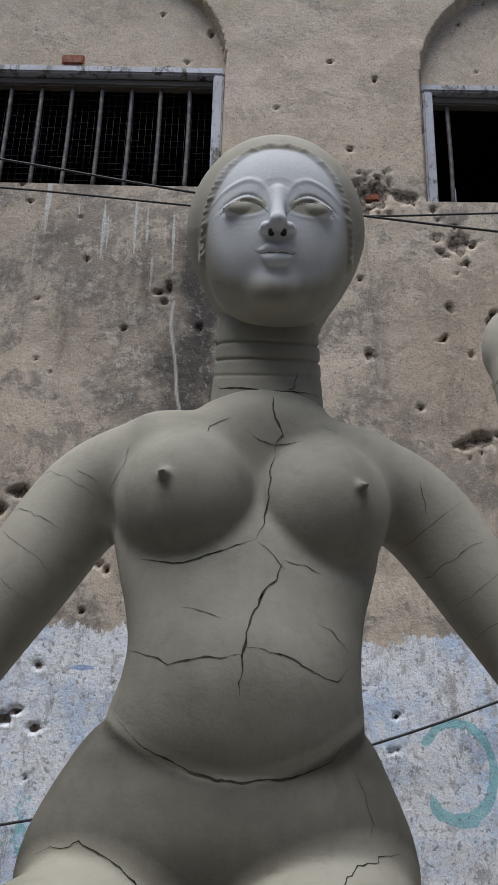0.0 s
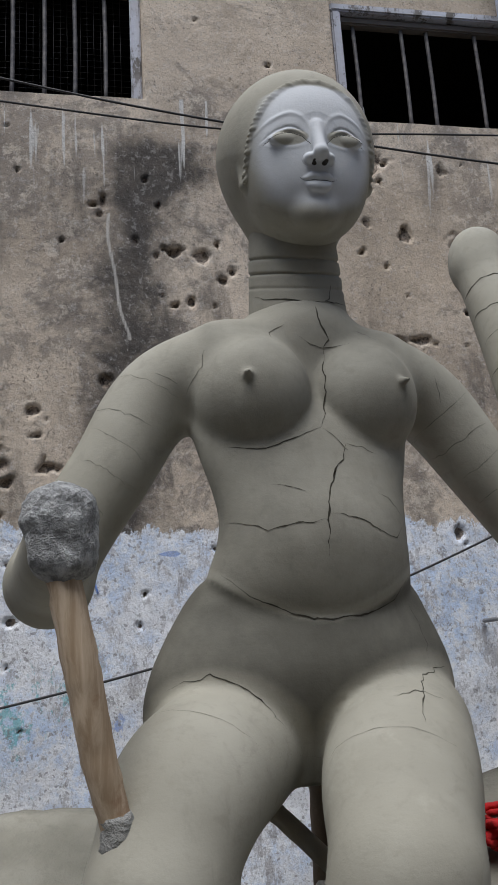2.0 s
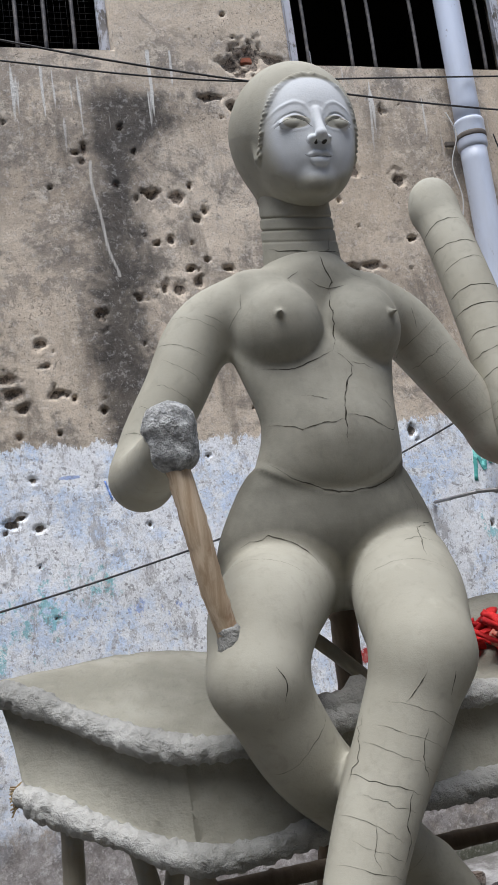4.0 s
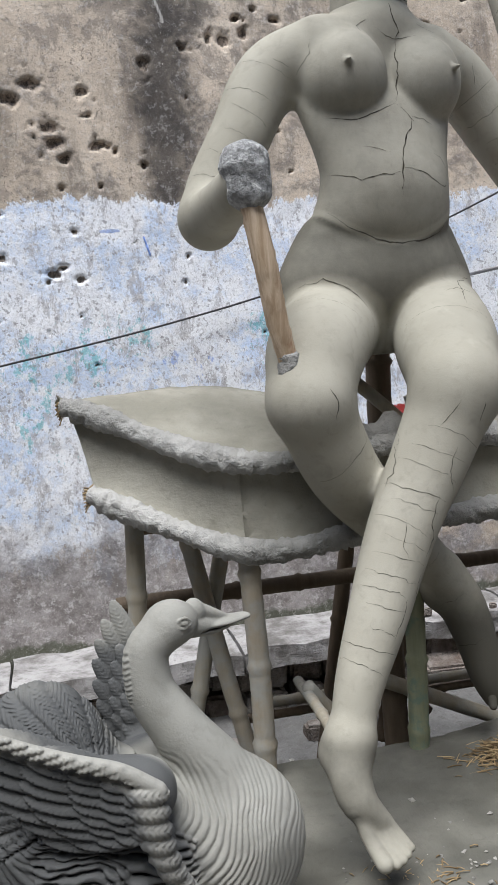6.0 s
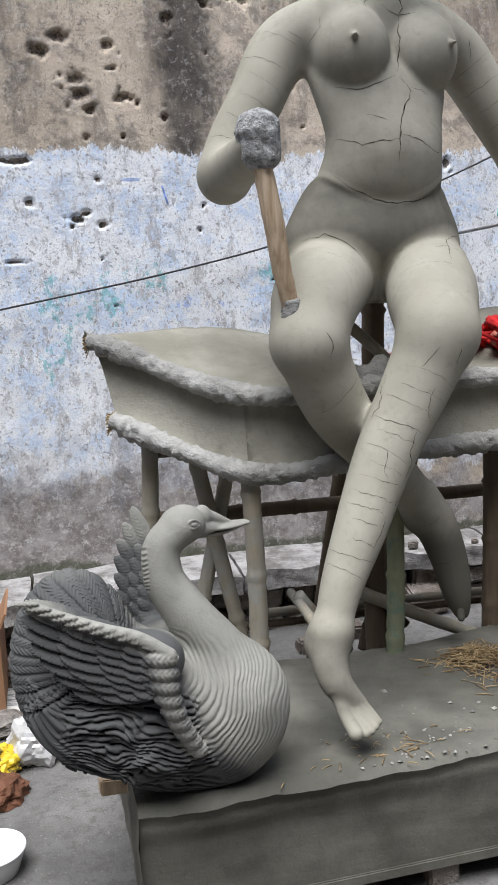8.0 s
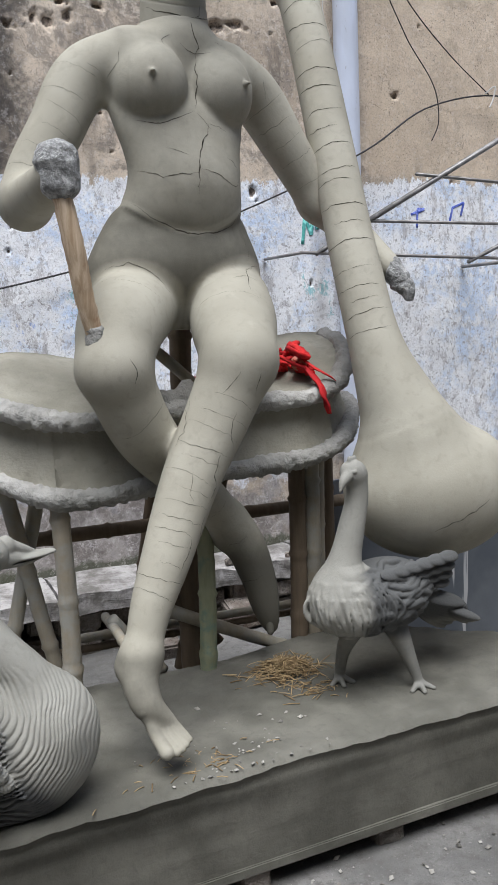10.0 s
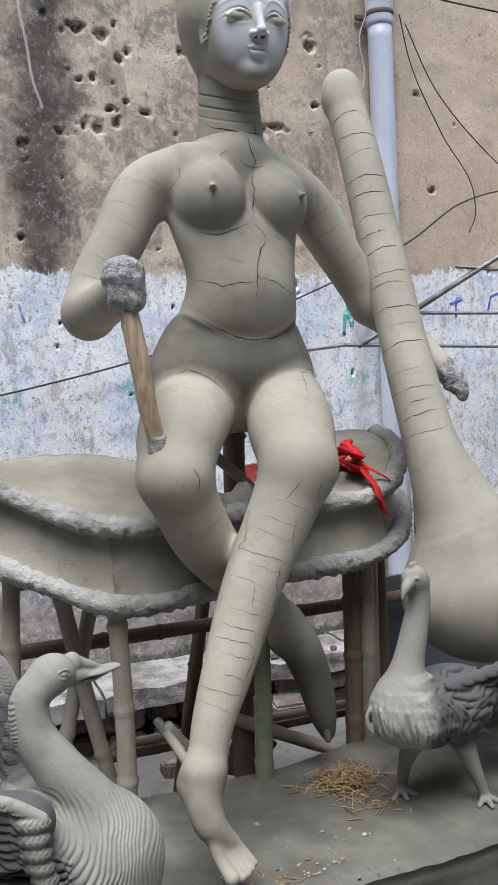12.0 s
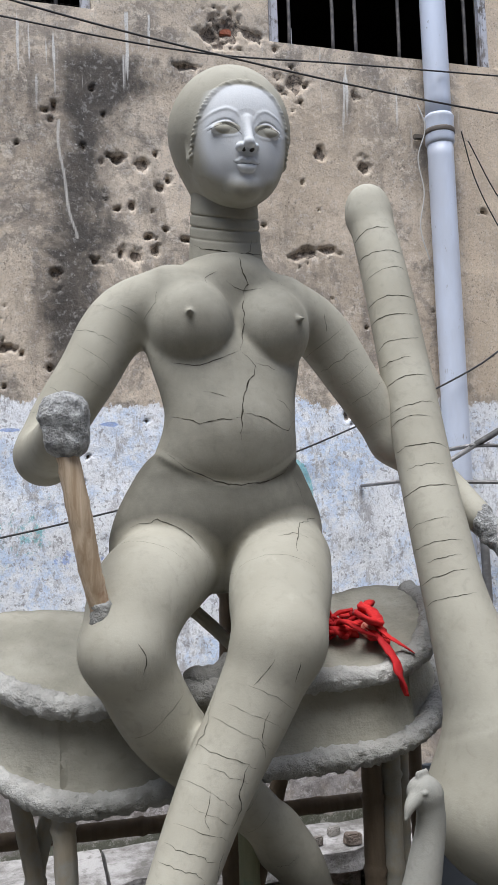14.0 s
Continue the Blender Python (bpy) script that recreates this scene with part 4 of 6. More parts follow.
    def face(u, z):
        """Where the front of the bare head lies, sideways u at height z."""
        i, l = int(round((hx + u - g.lo[0]) / g.h)), int(round((z - g.lo[2]) / g.h))
        column = base[min(max(i, 0), g.n[0] - 1), :, l]
        j = int(np.argmax(column < 0))
        return g.lo[1] + g.h * (j - 1 + column[j - 1] / (column[j - 1] - column[j])) if j else hy

    g.limb((hx, face(0, 2.335) + .004, 2.335), (hx, face(0, 2.285) - .016, 2.282), .0065, .0115, 0.014)
    g.ball((hx, face(0, 2.28) - .015, 2.279), (.012, .012, .010), 0.006)
    for s in (-1, 1):
        g.ball((hx + s * .0165, face(.0165, 2.274) - .005, 2.273), (.0095, .013, .009), 0.004)
        g.carve(lambda x, y, z, f, s=s: np.maximum(f, -(np.sqrt(((x - hx - s * .0085) / .0042) ** 2 + ((y - face(0, 2.27) + .013) / .008) ** 2 + ((z - 2.2655) / .0034) ** 2) - 1) * .004), (hx - .03, hy - .17, 2.25), (hx + .03, hy - .06, 2.285))
        # almond eyes under fine lids, a cut fold above them, and arched brows
        on = lambda line, depth: [(hx + s * u, face(s * u, z) + depth, z) for u, z in line]
        g.ball((hx + s * .049, face(s * .047, 2.312) + .0088, 2.3105), (.034, .0115, .0136), 0.0005)
        lid = ((.014, 2.3025), (.026, 2.3175), (.047, 2.3265), (.069, 2.3215), (.094, 2.3055))
        g.chain(on(lid, .0020), [.0016, .0030, .0034, .0030, .0016], 0.0012, steps=14)
        g.groove(on(((.022, 2.3185), (.030, 2.3255), (.047, 2.3325), (.069, 2.3275), (.092, 2.3125)), .0002), [.0008, .0017, .0019, .0017, .0008], 40)
        g.groove(on(((.016, 2.3005), (.027, 2.3130), (.047, 2.3215), (.067, 2.3170), (.088, 2.3055)), -.0004), [.0006, .0012, .0014, .0012, .0006], 40)
        low = ((.014, 2.3015), (.030, 2.2965), (.048, 2.2950), (.067, 2.2975), (.090, 2.3055))
        g.chain(on(low, .0024), [.0012, .0020, .0023, .0020, .0012], 0.003, steps=14)
        brow = ((.013, 2.326), (.020, 2.343), (.041, 2.3565), (.070, 2.350), (.100, 2.328))
        g.chain(on(brow, .0024), [.0016, .0028, .0032, .0028, .0016], 0.004, steps=14)
        g.chain(on(((.028, 2.2415), (.019, 2.2410), (.010, 2.2440), (.002, 2.2420)), .0014), [.0018, .0054, .0078, .0072], 0.0012, steps=14)
        g.chain(on(((.021, 2.2330), (.011, 2.2275), (0, 2.2265)), .0006), [.0030, .0088, .0100], 0.0012, steps=14)
        g.groove(on(((.001, 2.2355), (.010, 2.2365), (.020, 2.2350), (.030, 2.2400)), -.0040), [.0014, .0014, .0014, .0007], 40)
        g.limb((hx + s * .112, hy - .018, 2.29), (hx + s * .108, hy - .026, 2.255), .010, .015, 0.006)
        # plaited hairline
        for i in range(25):
            a = i / 24
            u = .112 * math.sin(a * 1.62) ** 0.85 if a else 0.004
            z = 2.425 - .165 * a**1.7
            v = min(face(s * u, z) + .001, hy)
            d = np.array((math.cos(a * 1.5) * s, 0.25, -math.sin(a * 1.5)))
            d /= np.linalg.norm(d)
            w = np.cross(d, (0, 1, 0))
            w /= np.linalg.norm(w)
            e = (d + w * 0.8 * s) / np.linalg.norm(d + w * 0.8 * s)
            f2 = np.cross(e, (0, 1, 0))
            f2 /= np.linalg.norm(f2)
            g.ball((hx + s * u, v, z), (.0105, .0044, .0046), 0.003, np.stack([e, f2, np.cross(e, f2)], 1)[:, [0, 2, 1]])
    g.carve(lambda x, y, z, f: np.maximum(f, -(np.sqrt((x - hx) ** 2 + (y - (hy - .09)) ** 2 * .02 + (z - 2.50) ** 2 * .02) - .0022) * 0.5), (hx - .01, 1.28, 2.43), (hx + .01, 1.36, 2.54))
    head = g.skin()
    # the head bows a little
    tilt, piv = radians(12), np.array((hx, 1.30, 2.285))
    rel = head[0] - piv
    bowed = np.stack([rel[:, 0], rel[:, 1] * math.cos(tilt) - rel[:, 2] * math.sin(tilt), rel[:, 1] * math.sin(tilt) + rel[:, 2] * math.cos(tilt)], 1) + piv
    flat_head = head[0]
    head = (bowed, head[1])
    nk = Clay((-.10, 1.36, 2.0), (.16, 1.62, 2.26), 0.0021)
    nk.loft([(2.24, .080, .078, 0, 0), (2.16, .085, .082, 0, 0), (2.10, .088, .084, 0, 0), (2.06, .091, .086, 0, 0), (2.015, .094, .088, 0, 0)], (.022, 1.482), 0.0, 0.0, ((2.176, .0045, .0026), (2.146, .0045, .0026), (2.118, .0020, .0026)))
    neck = nk.skin()
    body_tree = BVHTree.FromPolygons(body[0].tolist(), body[1].tolist())
    head_tree = BVHTree.FromPolygons(neck[0].tolist(), neck[1].tolist())
    pieces = [(*body, 0), (*head, 0), (*neck, 0), (*toes.skin(), 0), (*toes2.skin(), 0)]
    # rough unfinished hands
    for lo, hi, balls in (((-.48, 1.07, 1.53), (-.31, 1.25, 1.71), (((-.396, 1.150, 1.640), (.048, .048, .045)), ((-.392, 1.150, 1.598), (.043, .044, .042)))),
                          ((.53, 1.22, 1.28), (.71, 1.42, 1.50), (((.596, 1.338, 1.415), (.036, .036, .034)), ((.608, 1.313, 1.385), (.030, .032, .034)), ((.620, 1.29, 1.350), (.018, .022, .030))))):
        q = Clay(lo, hi, 0.0035)
        for cc, rr in balls:
            q.ball(cc, rr, 0.02)
        X, Y, Z = [lo[i] + q.h * np.arange(q.n[i]).reshape([-1 if j == i else 1 for j in range(3)]) for i in range(3)]
        lump = sum(fbm(a * 40 + s, b * 40 + 3, s, 4) for a, b, s in ((X + 0 * Z, Z + 0 * X, 3), (Y + 0 * Z, Z + 0 * Y, 5), (X + 0 * Y, Y + 0 * X, 7))) / 3
        q.f += (0.030 * (lump - 0.5)).astype(np.float32)
        pieces.append((*q.skin(), 2))
    # drying cracks
    fwd = (0.0, 1.0, 0.0)

    def front(pts, wide, seed, tree=body_tree, d=fwd, amp=0.0024):
        path = []
        for i, (a, b) in enumerate(zip(pts, pts[1:])):
            path += wander(a, b, max(4, int(math.dist(a, b) / 0.006)), amp, seed + i)
        r = ribbon_on(tree, [(x - d[0] * 0.5, 0.75, z - d[2] * 0.6) for x, z in path], [d] * len(path), wide * 0.8, seed)
        if r:
            pieces.append(r)

    front([(.030, 2.045), (.034, 2.005), (.046, 1.978), (.034, 1.962)], .0022, 1)
    front([(-.012, 1.985), (.012, 1.968), (.034, 1.962), (.062, 1.966), (.085, 1.968)], .0009, 41, amp=.0014)
    front([(.034, 1.962), (.029, 1.90), (.024, 1.86), (.010, 1.812)], .0018, 2)
    front([(.010, 1.812), (-.045, 1.790), (-.085, 1.776), (-.150, 1.785)], .0013, 3, amp=.0012)
    front([(.012, 1.810), (.035, 1.79), (.050, 1.772)], .0008, 4)
    front([(.048, 1.785), (.020, 1.735), (.005, 1.697), (-.004, 1.655), (-.006, 1.60)], .0020, 5)
    front([(.048, 1.785), (.10, 1.770)], .0008, 6)
    front([(-.160, 1.668), (-.125, 1.655), (-.095, 1.642), (-.05, 1.652), (-.004, 1.655)], .0014, 7)
    front([(-.002, 1.664), (.045, 1.658), (.085, 1.640), (.118, 1.630), (.140, 1.655)], .0013, 8)
    front([(-.085, 1.715), (-.05, 1.708), (-.025, 1.700)], .0006, 9)
    front([(.09, 1.702), (.11, 1.695), (.135, 1.668)], .0007, 10)
    front([(-.03, 2.005), (-.06, 1.985), (-.062, 1.965)], .0009, 11)
    front([(.10, 2.005), (.14, 1.98)], .0005, 12)
    front([(-.165, 1.585), (-.125, 1.548), (-.06, 1.518), (0, 1.508), (.06, 1.515), (.11, 1.535), (.145, 1.575)], .0016, 13, amp=.0010)
    front([(.14, 1.53), (.155, 1.50), (.16, 1.44)], .0005, 14)
    front([(-.17, 1.955), (-.185, 1.91), (-.20, 1.885)], .0007, 15)
    front([(-.25, 1.92), (-.215, 1.90)], .0006, 16)
    front([(.25, 1.93), (.26, 1.88)], .0006, 17)
    front([(-.25, 1.42), (-.19, 1.44), (-.12, 1.40), (-.08, 1.35)], 0.0010, 18)
    front([(.08, 1.36), (.14, 1.42), (.2, 1.43)], 0.0014, 19)
    front([(.06, 1.395), (.10, 1.40), (.14, 1.385)], 0.0010, 20)
    front([(-.27, 1.21), (-.255, 1.185), (-.26, 1.15)], 0.0014, 21)
    front([(-.02, 1.17), (-.045, 1.135), (-.06, 1.12)], 0.0010, 22)
    front([(.03, 1.16), (.02, 1.12)], 0.0010, 23)
    front([(-.085, 1.12), (-.10, 1.05), (-.13, 1.0)], .0012, 24, d=(0.3, 1.0, 0.0))
    front([(-.030, 1.075), (-.048, 1.03), (-.040, .985)], 0.0010, 61)
    front([(-.075, .985), (-.098, .93), (-.092, .90), (-.12, .865)], 0.0012, 62)
    front([(-.150, .945), (-.165, .90), (-.158, .875)], 0.0008, 63)
    front([(-.170, .80), (-.185, .765), (-.21, .73)], 0.0010, 64)
    front([(-.13, .84), (-.145, .80), (-.14, .775)], 0.0008, 65)
    look_at = (-0.5, -1.0, 0.1)
    for a, b, r, ats, wide, seed in (
        ((.010, 1.150, 1.15), (-.285, 1.035, .62), .075, (.12, .19, .25, .33, .38, .45, .50, .55, .61, .66, .71, .78, .84, .90), .0005, 31),
        ((-.305, 1.2, 1.15), (.06, 1.38, .75), .075, (.2, .38, .5, .62, .75, .85), .0005, 32),
        ((-.225, 1.455, 1.915), (-.42, 1.385, 1.60), .07, (.1, .28, .4, .55, .7, .85), .0005, 33),
        ((-.15, 1.39, 1.375), (-.305, 1.2, 1.185), .11, (.35,), .0003, 34),
        ((.135, 1.41, 1.385), (.01, 1.15, 1.19), .11, (.6,), .0004, 35),
        ((.245, 1.5, 1.915), (.46, 1.5, 1.62), .07, (.15, .3, .45, .6, .8), .0005, 36),
        ((.065, 1.38, .745), (.172, 1.365, .46), .055, (.2, .6), .0006, 37),
    ):
        pieces += ring_cracks(body_tree, a, b, r, ats, look_at, wide, seed)
    front([(-.066, 2.092), (-.05, 2.074), (-.01, 2.062), (.03, 2.056), (.07, 2.060), (.105, 2.070)], .0016, 51, head_tree)
    front([(.046, 2.058), (.062, 2.066), (.068, 2.095)], .0009, 52, head_tree)
    verts, faces, fm = merge_arrays(pieces)
    ob = link_mesh("clay_statue", verts, faces, None, mats=[M_STATUE, M_CRACK, M_STUMP], face_mats=fm)
    # white primer on the face, thinning out towards jaw and hair; thin dark drawn lines at lips and nose wings
    v = verts.copy()
    nb = len(body[0])
    v[nb : nb + len(flat_head)] = flat_head
    v = v - (hx, hy, 0)
    v[: nb, 2] = 0
    v[nb + len(flat_head) :, 2] = 0
    prim = np.clip(1.25 - np.hypot(v[:, 0] / .112, (v[:, 2] - 2.305) / .150) ** 2.2, 0, 1) * (v[:, 1] < -.02) * (v[:, 2] > 2.12)
    prim *= np.clip((2.424 - v[:, 2] - 0.6 * np.abs(v[:, 0]) ** 1.6) / .012, 0, 1) * np.clip((v[:, 2] - 2.165) / .05, 0, 1)
    eye = np.hypot((np.abs(v[:, 0]) - .046) / .030, (v[:, 2] - 2.313) / .0145)
    prim *= np.clip((eye - 0.85) / .3, 0.25, 1)
    line = np.zeros(len(v))
    nose = np.hypot((np.abs(v[:, 0]) - .009) / .0042, (v[:, 2] - 2.2655) / .0034)
    line = np.maximum(line, np.clip(1.6 - nose, 0, 1) * (v[:, 1] < -.115))
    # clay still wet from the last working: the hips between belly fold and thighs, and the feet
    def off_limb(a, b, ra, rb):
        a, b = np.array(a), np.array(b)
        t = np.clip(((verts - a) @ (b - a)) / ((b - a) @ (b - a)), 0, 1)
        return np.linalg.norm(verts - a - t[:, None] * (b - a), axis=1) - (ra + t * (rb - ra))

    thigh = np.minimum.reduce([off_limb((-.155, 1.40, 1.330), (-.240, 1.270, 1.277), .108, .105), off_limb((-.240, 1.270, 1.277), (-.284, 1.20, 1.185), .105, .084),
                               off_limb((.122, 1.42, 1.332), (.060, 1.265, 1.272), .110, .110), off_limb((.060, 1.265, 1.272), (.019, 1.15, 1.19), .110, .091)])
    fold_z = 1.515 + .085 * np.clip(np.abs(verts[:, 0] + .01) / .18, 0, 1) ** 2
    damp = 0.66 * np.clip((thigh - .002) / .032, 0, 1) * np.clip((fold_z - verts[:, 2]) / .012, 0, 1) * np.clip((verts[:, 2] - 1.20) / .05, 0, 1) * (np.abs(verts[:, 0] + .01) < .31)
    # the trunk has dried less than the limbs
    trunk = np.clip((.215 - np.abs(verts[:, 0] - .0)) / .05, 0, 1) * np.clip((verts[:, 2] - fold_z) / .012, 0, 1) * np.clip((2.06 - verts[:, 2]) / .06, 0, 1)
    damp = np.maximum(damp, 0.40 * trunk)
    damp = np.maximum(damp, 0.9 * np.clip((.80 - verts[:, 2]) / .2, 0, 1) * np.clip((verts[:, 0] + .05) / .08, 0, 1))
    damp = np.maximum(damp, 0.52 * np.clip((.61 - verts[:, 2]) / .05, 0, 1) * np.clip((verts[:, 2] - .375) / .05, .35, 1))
    mouth = np.clip(1.5 - np.abs(v[:, 2] - np.interp(np.abs(v[:, 0]), (0, .010, .020, .026, .033), (2.2352, 2.2365, 2.2350, 2.2365, 2.2415))) / .0012, 0, 1) * (np.abs(v[:, 0]) < .033) * (v[:, 1] < -.09)
    rim = np.clip(1.5 - np.abs(np.hypot(np.abs(v[:, 0]) - .0165, v[:, 2] - 2.273) - .0125) / .0014, 0, 1) * (np.abs(v[:, 0]) > .019) * (v[:, 1] < -.10)
    au = np.abs(v[:, 0])
    # shade of the upper lid crease, put into the line colour
    lid_shade = np.interp(au, (.014, .027, .047, .067, .092), (2.2995, 2.3130, 2.3215, 2.3170, 2.3045))
    lid_shade = np.clip(1.4 - np.abs(v[:, 2] - lid_shade) / .0012, 0, 1) * (au > .013) * (au < .090) * (v[:, 1] < -.05)
    line = np.maximum(line, np.maximum(np.maximum(0.62 * mouth, 0.45 * rim), 0.8 * lid_shade))
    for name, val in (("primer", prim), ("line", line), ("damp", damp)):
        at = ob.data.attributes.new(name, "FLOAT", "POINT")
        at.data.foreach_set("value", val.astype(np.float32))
    return tagged(ob, "seated grey clay figure, cracked from drying, with white primed face", "statue")


statue()


def prop_stick():
    path = spline([(-.392, 1.145, 1.575), (-.372, 1.150, 1.47), (-.352, 1.165, 1.36), (-.328, 1.178, 1.262)], 26)
    root = tagged(new("wooden_prop"), "split wooden stick propping the raised forearm on the knee", "stick")
    tube("stick", path, np.interp(np.arange(26), (0, 8, 18, 25), (.0215, .0235, .0225, .0195)), M_WOOD, root, sides=9, rough=0.06, seed=4)
    tube("clay_collar", spline([(-.331, 1.172, 1.285), (-.327, 1.176, 1.262), (-.323, 1.182, 1.245)], 8), np.array((.017, .020, .022, .023, .024, .025, .026, .025)), M_ROUGH, root, "smear of grey clay", sides=14, rough=0.12, seed=6)
    return root


prop_stick()


# ---- the clay stringed instrument leaning beside the figure ----
def instrument():
    c = Clay((.30, .90, .52), (.95, 1.80, 2.42), 0.0075)
    c.chain([(.500, 1.685, 2.295), (.497, 1.60, 2.10), (.492, 1.475, 1.76), (.474, 1.33, 1.42), (.478, 1.235, 1.18), (.53, 1.18, .98)], [.060, .062, .065, .068, .078, .122], 0.03, steps=26)
    c.limb((.500, 1.692, 2.32), (.500, 1.685, 2.28), .052, .060, 0.03)
    c.ball((.610, 1.185, .800), (.255, .215, .195), 0.09)
    skin = c.skin()
    tree = BVHTree.FromPolygons(skin[0].tolist(), skin[1].tolist())
    pieces = [(*skin, 0)]
    face = (-0.7, -1.0, 0.0)
    pieces += ring_cracks(tree, (.500, 1.685, 2.29), (.474, 1.33, 1.42), .075, [.12, .2, .27, .36, .42, .5, .56, .62, .7, .74, .82, .88, .94], face, .0011, 5)
    pieces += ring_cracks(tree, (.474, 1.33, 1.42), (.478, 1.235, 1.18), .085, (.1, .3, .45, .6, .8), face, .0008, 6)
    r = ribbon_on(tree, [(x - .25, .3, z) for x, z in wander((.56, .72), (.72, .80), 16, .004, 3)], [(0.25, 1, 0)] * 16, .0012, 3)
    if r:
        pieces.append(r)
    root = tagged(new("clay_veena"), "grey clay stringed instrument with long neck and round gourd, cracked", "sculpture")
    low = skin[0][skin[1]].mean(1)[:, 2] < .985
    for name, faces in (("neck", skin[1][~low]), ("gourd", skin[1][low])):
        used, back = np.unique(faces, return_inverse=True)
        link_mesh(name, skin[0][used], back.reshape(-1, 4), M_STATUE, root)
    v, q, fm = merge_arrays(pieces[1:])
    tagged(link_mesh("cracks", v, q, M_CRACK, root, "fine dark drying cracks"), kind="stuff")
    return root


instrument()


# ---- clay birds ----
def frame_of(d, up):
    d = np.array(d, float) / np.linalg.norm(d)
    s = np.cross(up, d)
    s /= np.linalg.norm(s)
    return np.stack([d, s, np.cross(d, s)], 1)


def feather(c, root, tip, wide, thick, normal, k=0.004, ridge=(16, 0.0016)):
    root, tip = np.array(root, float), np.array(tip, float)
    t = frame_of(tip - root, normal)
    L = np.linalg.norm(tip - root) / 2
    c.ball((root + tip) / 2, (L, wide, thick), 0.001, t, (760, .0006))


def march(c, p, d, reach=0.4):
    """First place along d from p that lies in the clay, or None."""
    t = np.arange(0, reach, c.h)
    q = np.array(p, float) + t[:, None] * np.array(d, float)
    i = np.round((q - c.lo) / c.h).astype(int)
    ok = ((i >= 0) & (i < c.n)).all(1)
    q, i = q[ok], i[ok]
    hit = np.nonzero(c.f[i[:, 0], i[:, 1], i[:, 2]] < 0)[0]
    return q[hit[0]] if len(hit) else None


def locks(c, starts, step, d, radius, seed, count=5):
    """Wavy locks of plumage laid on the clay: each runs from its start by step, cast on along d."""
    rnd = random.Random(seed)
    laid = []
    for p in starts:
        p = np.array(p, float)
        ph, bend, pts = rnd.uniform(0, 6.28), rnd.uniform(0.7, 1.3), []
        s = np.array(step(p), float)
        side = np.cross(s, d)
        side /= max(np.linalg.norm(side), 1e-9)
        for j in range(count):
            u = j / (count - 1)
            q = march(c, p + s * u + side * ((0.0085 if abs(s[2]) < 0.08 else 0.003) * bend * math.sin(ph + 4.2 * u)), d)
            if q is not None and (not pts or np.linalg.norm(q - pts[-1]) < 0.07):
                pts.append(q)
        if len(pts) >= 3:
            laid.append((pts, radius * rnd.uniform(0.8, 1.25)))
    for pts, r in laid:
        n = len(pts)
        c.chain(pts, [r * (0.6 + 0.6 * math.sin(math.pi * (i + 0.6) / n)) for i in range(n)], 0.0, steps=3)


